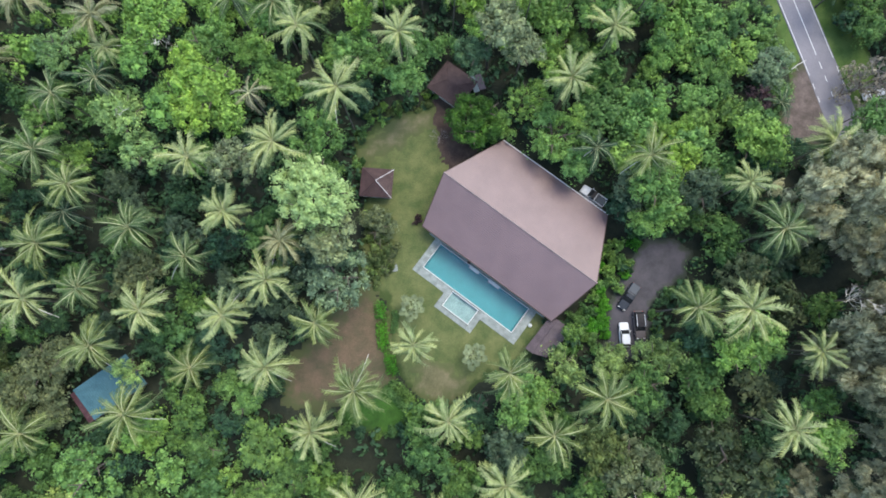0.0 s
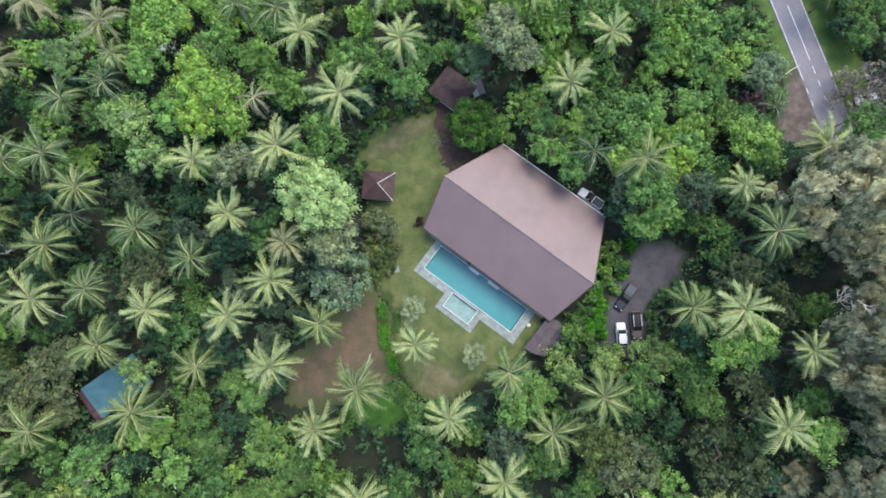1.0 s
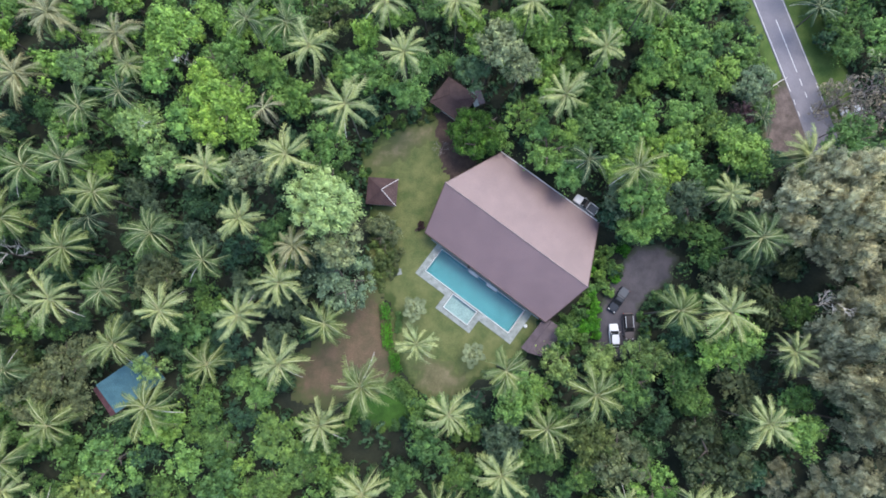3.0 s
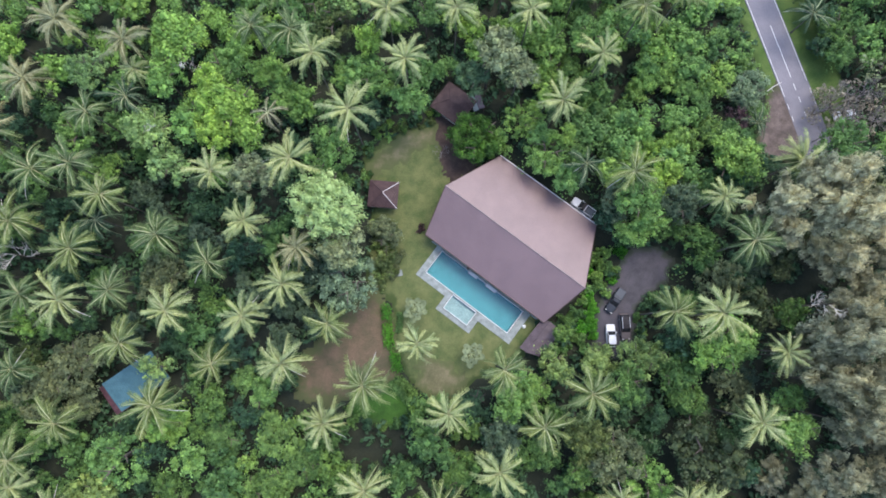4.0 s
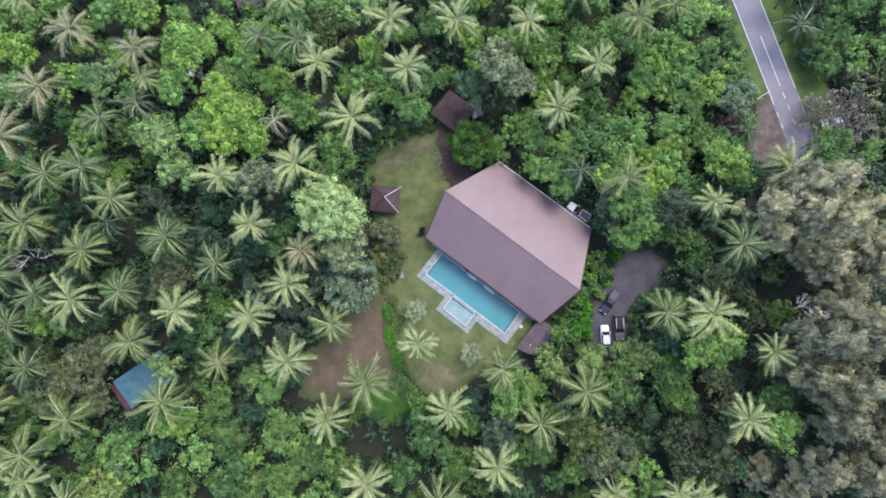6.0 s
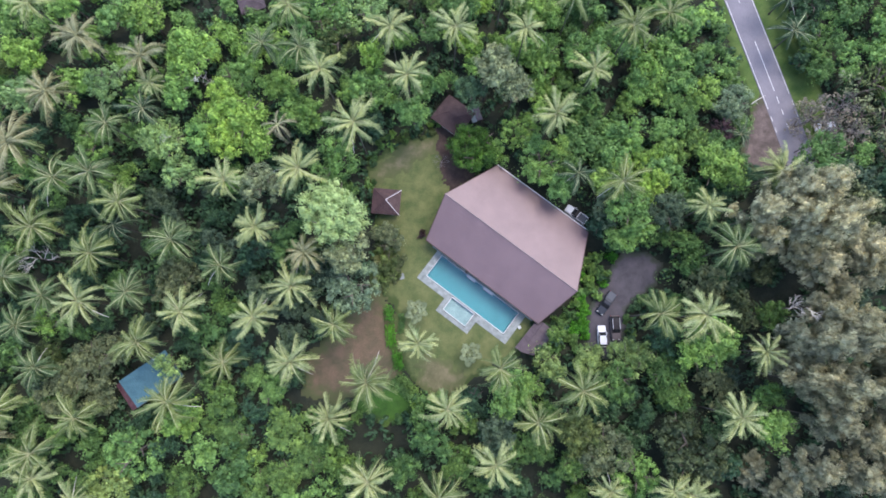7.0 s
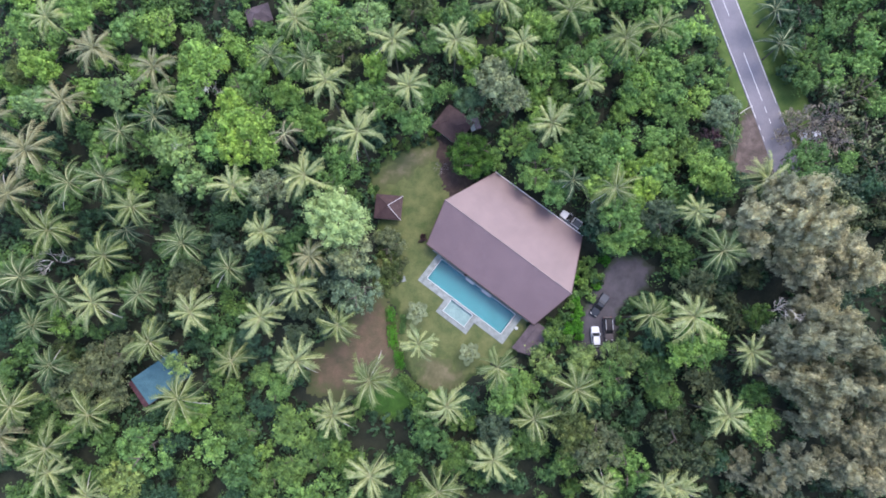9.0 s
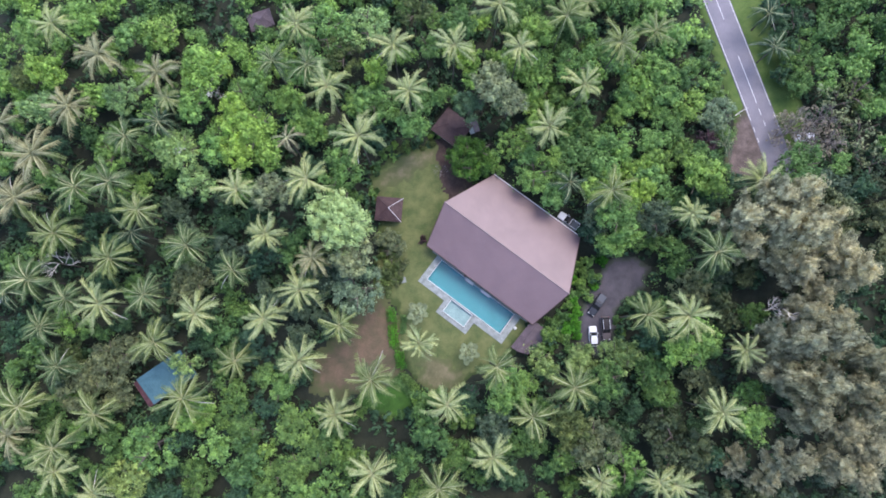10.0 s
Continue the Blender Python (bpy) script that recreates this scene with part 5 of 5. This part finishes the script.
tree(44.7, -17.3, 9.0, 4.4, "olive_dark")
tree(72.8, 34.8, 14.0, 5.0, "mid")
tree(59.0, 48.2, 6.5, 4.2, "sage")
tree(30.0, -21.0, 11.0, 5.4, "brown")
tree(25.8, -20.4, 9.0, 4.9, "olive")
tree(36.7, -26.0, 9.0, 4.2, "bright")
tree(24.8, -24.9, 8.0, 3.8, "mid")
tree(14.2, -12.2, 8.0, 5.2, "fresh")
tree(17.1, -10.5, 7.0, 4.1, "fresh")
tree(9.8, -18.4, 7.0, 4.7, "grey_dark")
tree(29.3, -4.3, 7.0, 3.9, "pale_olive")
tree(35.4, -4.4, 8.0, 3.9, "pale_olive")
tree(20.5, -5.4, 7.0, 3.4, "pale_olive")
tree(32.9, -8.8, 10.0, 4.0, "mid")
tree(38.6, -4.3, 8.0, 3.4, "pale_olive")
tree(24.9, -16.3, 8.0, 3.8, "olive")
tree(5.9, -13.3, 4.0, 4.0, "dark")
tree(-80.9, 1.0, 0.5, 3.6, "bright")
tree(-55.2, 9.0, 3.0, 5.6, "brown")
tree(-72.8, -7.0, -1.0, 5.6, "brown")
tree(-68.0, -4.6, 0.0, 3.4, "brown")
tree(-77.4, -13.0, -1.0, 6.0, "brown")
tree(-71.0, -14.5, -2.0, 4.2, "brown")
tree(-55.4, -7.2, 0.5, 3.2, "pale")
tree(-52.2, -19.4, -1.0, 5.1, "bright")
tree(-61.5, -25.0, 2.0, 5.8, "fresh", CROWNS)
tree(-66.5, -32.0, 0.0, 4.8, "pale_olive", CROWNS)
tree(-34.1, -12.1, 3.0, 3.8, "fresh")
tree(-82.9, -5.3, -2.0, 4.2, "olive")
tree(-67.7, 8.6, -1.0, 3.2, "mid")
tree(-18.3, 47.6, 9.0, 3.6, "fresh")
tree(-2.0, 67.0, 12.0, 3.1, "mid")
tree(-4.2, 60.5, 12.0, 3.1, "mid")
tree(2.9, 67.0, 11.0, 4.4, "mid")
tree(42.0, -5.9, 8.0, 4.5, "mid")
tree(43.9, -11.0, 7.0, 4.1, "mid")
tree(-32.9, 45.1, 8.0, 3.6, "fresh")
tree(53.0, 32.6, 11.0, 5.2, "fresh")
tree(57.3, 32.4, 8.0, 4.1, "fresh")
tree(2.7, -25.5, 5.0, 4.6, "mid")
tree(-52.5, -31.9, -3.0, 4.3, "mid")
tree(-36.0, -30.9, 0.0, 4.7, "mid")
tree(-25.5, -24.7, 1.0, 4.0, "mid")
tree(-41.8, -20.9, -1.0, 4.3, "mid")
tree(-30.0, -28.2, 1.0, 4.2, "mid")
tree(75.1, 58.8, 5.0, 3.3, "dark")
tree(76.3, 66.4, 6.0, 3.5, "dark")
tree(74.6, 73.8, 6.0, 3.3, "dark")
tree(77.9, 56.5, 6.0, 3.7, "mid")
tree(78.2, 61.3, 7.0, 4.0, "mid")
tree(78.2, 70.6, 7.0, 4.0, "dark")
scrub(75.3, 47.8, 4.0, 3.0, "twiggy")
scrub(73.3, 44.1, 4.0, 2.7, "twiggy")
scrub(76.6, 45.4, 6.0, 4.4, "twiggy")
scrub(79.6, 46.1, 8.0, 4.8, "twiggy")
scrub(79.3, 41.0, 6.0, 4.9, "twiggy")
scrub(84.8, 50.6, 8.0, 4.9, "grey")
scrub(89.1, 52.9, 9.0, 5.3, "olive")
scrub(87.1, 46.3, 6.0, 4.4, "brown")
scrub(91.1, 44.8, 7.0, 4.9, "grey")
scrub(89.6, 40.0, 6.0, 4.4, "brown")
scrub(93.1, 37.6, 6.0, 4.4, "grey_dark")
scrub(84.4, 43.1, 6.0, 4.4, "twiggy")
pine(56.0, 21.6, 24.0, 4.5, "needle")
pine(58.4, 17.5, 20.0, 3.8, "needle")
pine(61.7, 25.7, 27.0, 5.2, "needle")
pine(65.3, 25.9, 29.0, 5.0, "needle")
pine(62.6, 21.0, 25.0, 4.7, "needle")
pine(66.2, 20.0, 28.0, 5.0, "needle")
pine(72.5, 22.5, 24.0, 3.5, "needle")
pine(76.4, 16.9, 20.0, 5.3, "needle")
pine(69.4, 13.7, 18.0, 4.7, "needle")
pine(67.6, 15.4, 13.0, 3.8, "needle")
pine(72.9, 8.5, 17.0, 4.3, "needle_dark")
pine(67.4, 4.0, 22.0, 4.7, "needle_dark")
pine(74.5, 3.7, 19.0, 4.2, "needle_dark")
pine(61.4, -1.2, 22.0, 4.3, "needle_dark")
pine(63.3, -0.6, 28.0, 5.2, "needle_dark")
pine(69.2, 0.0, 28.0, 5.2, "needle_dark")
pine(76.1, -2.8, 24.0, 4.0, "needle_dark")
pine(62.2, -6.9, 26.0, 4.5, "needle_dark")
pine(66.2, -7.6, 28.0, 5.0, "needle_dark")
pine(75.6, -8.8, 22.0, 4.4, "needle_dark")
pine(66.4, -13.7, 24.0, 4.3, "needle_dark")
pine(75.7, -16.3, 18.0, 4.8, "needle_dark")
pine(81.0, -19.5, 16.0, 5.2, "needle_dark")
pine(63.6, -22.1, 22.0, 4.5, "needle_dark")
pine(72.0, -23.1, 19.0, 4.5, "needle_dark")
pine(80.2, -25.8, 15.0, 4.6, "needle_dark")
pine(78.5, 12.5, 22.0, 4.6, "needle")
pine(80.5, -6.0, 22.0, 4.6, "needle_dark")
pine(80.0, -12.5, 20.0, 4.6, "needle_dark")
pine(59.9, -3.4, 18.0, 3.6, "needle_dark")
pine(64.0, -27.3, 10.0, 3.9, "needle_dark")
pine(58.5, -24.7, 8.0, 4.0, "needle_dark")


for x, y, r, h, hue in ((-16.5, -16.5, 1.5, 1.6, "mid"), (-14.0, -17.8, 1.6, 1.8, "dark"), (-11.5, -17.6, 1.4, 1.6, "mid"), (-5.6, -14.6, 1.2, 1.4, "bright"), (-4.4, -15.4, 1.2, 1.6, "olive"), (-9.0, -17.4, 1.4, 1.6, "mid"), (-6.6, -16.8, 1.4, 1.8, "dark"), (-17.8, -14.4, 1.2, 1.3, "mid"), (37.6, 3.2, 1.3, 1.6, "mid"), (38.6, 5.4, 1.6, 1.8, "dark"), (38.0, 0.6, 1.4, 1.6, "mid"), (37.9, -1.8, 1.4, 1.8, "dark"), (40.2, 7.2, 1.5, 1.6, "mid")):
    shrub(x, y, r, h, hue)

# ---- the forest between ----
def free(x, y, gap):
    if any(in_poly(p, x, y) for p in CLEAR):
        return False
    if -2 < x < 33 and 0 < y < 36:
        u, v = x - 0.07, y - 26.95
        if 1 < u * 0.807 - v * 0.591 < 33 and -10 < u * 0.591 + v * 0.807 < 15.5:
            return False
    for p in CLEAR:
        for (ax, ay), (bx, by) in zip(p, p[1:] + p[:1]):
            wx, wy = bx - ax, by - ay
            s = max(0.0, min(1.0, ((x - ax) * wx + (y - ay) * wy) / (wx * wx + wy * wy)))
            if math.hypot(x - ax - s * wx, y - ay - s * wy) < gap:
                return False
    return True


def wild_hue(x, y, mix):
    if x > 50 and y < 34:
        return "brown" if mix > 0.3 else "olive_dark" if mix > 0.1 else "grey_dark" if mix > -0.1 else "dark"
    if x > 30 and y < 16:
        return "fresh" if mix > 0.55 else "mid" if mix > 0.2 else "dark"
    if x > 10 and y > 14:
        return "bright" if mix > 0.55 else "fresh" if mix > -0.05 else "mid"
    if x < 10 and y > 30:
        return "bright" if mix > 0.2 else "fresh" if mix > -0.25 else "mid" if mix > -0.5 else "dark"
    if x < -22 and y > -12:
        return "fresh" if mix > 0.55 else "mid" if mix > 0.15 else "dark" if mix > -0.35 else "grey_dark"
    return "fresh" if mix > 0.42 else "mid" if mix > -0.15 else "dark"


# dark openings where no tree stands
for gap in ((66.0, 43.0, 4.0), (29.0, 27.0, 3.0), (39.5, -8.7, 2.5), (18.3, -31.7, 3.5), (-53.3, 71.2, 6.0), (-53.0, 79.0, 5.0), (-43.1, 71.0, 2.0), (90.9, 6.3, 4.5), (65.5, 12.0, 4.0), (67.1, 9.0, 3.6), (62.0, 8.5, 2.6), (58.8, -9.8, 2.6), (39.9, -11.2, 2.6), (6.4, 65.4, 2.2), (40.9, 45.6, 3.0), (64.1, -19.1, 2.6), (-9.3, -20.6, 1.6), (-55.7, 44.9, 2.0), (24.0, -6.5, 1.2)):
    TAKEN.append(gap)


def forest():
    """Nearer trees are things of their own; those at the rim of the woods are one mass."""
    spots = []
    for size, tries in ((4.4, 700), (3.3, 1300), (2.4, 2600)):
        for _ in range(tries):
            x, y = pick.uniform(-106, 104), pick.uniform(-40, 82)
            r = size * pick.uniform(0.85, 1.2)
            if any((x - a) ** 2 + (y - b) ** 2 < ((0.52 if x > 8 and y > 12 else 0.74 if x < -30 and -12 < y < 40 else 0.66) * (r + c)) ** 2 for a, b, c in TAKEN) or not free(x, y, r * 0.75):
                continue
            mix = noise.noise((x * 0.06, y * 0.06, 5.0)) + pick.uniform(-0.35, 0.35)
            spots.append((math.hypot(x - 2, (y - 18) * 1.5), x, y, r, wild_hue(x, y, mix), True))
            TAKEN.append((x, y, r))
    spots.sort()
    hues = sorted(LEAF)
    verts, faces, slots, marks, count = [], [], [], [], 0
    for i, (_, x, y, r, hue, small) in enumerate(spots):
        base = ground_at(x, y)
        high = 6.8 * pick.uniform(0.7, 1.2) * (0.6 + 0.14 * r)
        a, b = (x - 0.07) * 0.807 - (y - 26.95) * 0.591, (x - 0.07) * 0.591 + (y - 26.95) * 0.807
        if 0 < a < 36 and 15 < b < 26:
            high = max(high, pick.uniform(9.0, 11.0))
        if in_poly(ROAD_EDGE, x, y):
            high = min(high, 3.4)
        for px, py, top, pr in PALMS:
            if math.hypot(x - px, y - py) < r + 0.5 * pr:
                high = min(high, max(2.2, top - base - 2.2))
        if i < 190:
            tree(x, y, base + high, r, hue, COARSE if small else None, False)
            continue
        flat = min(1.0, 0.62 * high / r)
        me = pick.choice(RIMWOOD)
        mark = np.empty(len(me.vertices))
        me.attributes["tone"].data.foreach_get("value", mark)
        marks.append(mark)
        co = np.empty(len(me.vertices) * 3)
        me.vertices.foreach_get("co", co)
        m = np.array(pose(x, y, base + high - 0.78 * r * flat, 0, 0, pick.uniform(0, 360)) @ Matrix.Diagonal((r, r, r * flat, 1)))
        verts.append(co.reshape(-1, 3) @ m[:3, :3].T + m[:3, 3])
        for p in me.polygons:
            faces.append([k + count for k in p.vertices])
        slots += [hues.index(hue)] * len(me.polygons)
        count += len(me.vertices)
    me = mesh_of("rim_woods", np.concatenate(verts), faces, LEAF[hues[0]])
    toned(me, np.concatenate(marks))
    for h in hues[1:]:
        me.materials.append(LEAF[h])
    me.polygons.foreach_set("material_index", slots)
    tagged(new("rim_woods", me), "mixed green forest canopy at the rim of the woods", "forest", kind="stuff")


forest()


def undergrowth():
    """Low plants that cover the forest floor."""
    centres, radii = [], []
    while len(centres) < 2900:
        x, y = pick.uniform(-106, 104), pick.uniform(-40, 82)
        if free(x, y, 0.4):
            centres.append(np.array((x, y, ground_at(x, y) + pick.uniform(0.2, 1.4))))
            radii.append(pick.uniform(0.8, 1.8))
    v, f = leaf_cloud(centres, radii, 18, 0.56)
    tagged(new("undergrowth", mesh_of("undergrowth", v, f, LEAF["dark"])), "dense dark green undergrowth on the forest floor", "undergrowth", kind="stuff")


undergrowth()


# ---- pool deck slabs ----
def build_deck():
    bm = bmesh.new()
    for x0, x1, y0, y1 in ((4.95, 6.08, -16.05, -9.15), (26.02, 27.35, -16.05, -9.15), (6.1, 12.98, -16.05, -14.72), (18.92, 26.0, -16.05, -14.72), (12.05, 12.98, -19.05, -16.1), (18.92, 19.95, -19.05, -16.1), (13.0, 18.9, -19.05, -18.22)):
        box(bm, x0, x1, y0, y1, -0.3, 0.07)
    deck = part("pool_deck", bm, DECK, None)
    tagged(deck, "grey stone slab deck round the pools", "deck", kind="structure")
    deck.matrix_basis = HOUSE
    shapes = {}

    def piece(x0, x1, y0, y1):
        key = (round(x1 - x0, 2), round(y1 - y0, 2))
        if key not in shapes:
            bm = boxed(-key[0] / 2 + 0.008, key[0] / 2 - 0.008, -key[1] / 2 + 0.008, key[1] / 2 - 0.008, -0.12, 0.1)
            me = bpy.data.meshes.new("slab")
            bm.to_mesh(me)
            bm.free()
            me.materials.append(DECK)
            shapes[key] = me
        child("slab", shapes[key], deck, pose((x0 + x1) / 2, (y0 + y1) / 2, pick.uniform(-0.006, 0.006)))

    def fill(x0, x1, y0, y1, step):
        nx, ny = max(1, round((x1 - x0) / step)), max(1, round((y1 - y0) / step))
        for i in range(nx):
            for j in range(ny):
                piece(x0 + (x1 - x0) * i / nx, x0 + (x1 - x0) * (i + 1) / nx, y0 + (y1 - y0) * j / ny, y0 + (y1 - y0) * (j + 1) / ny)

    fill(4.9, 6.09, -16.1, -9.1, 0.6)
    fill(26.01, 27.4, -16.1, -9.1, 0.6)
    fill(6.09, 12.99, -16.1, -14.71, 0.6)
    fill(18.91, 26.01, -16.1, -14.71, 0.6)
    fill(12.0, 12.99, -19.1, -16.1, 0.6)
    fill(18.91, 20.0, -19.1, -16.1, 0.6)
    fill(12.99, 18.91, -19.1, -18.21, 0.6)


build_deck()
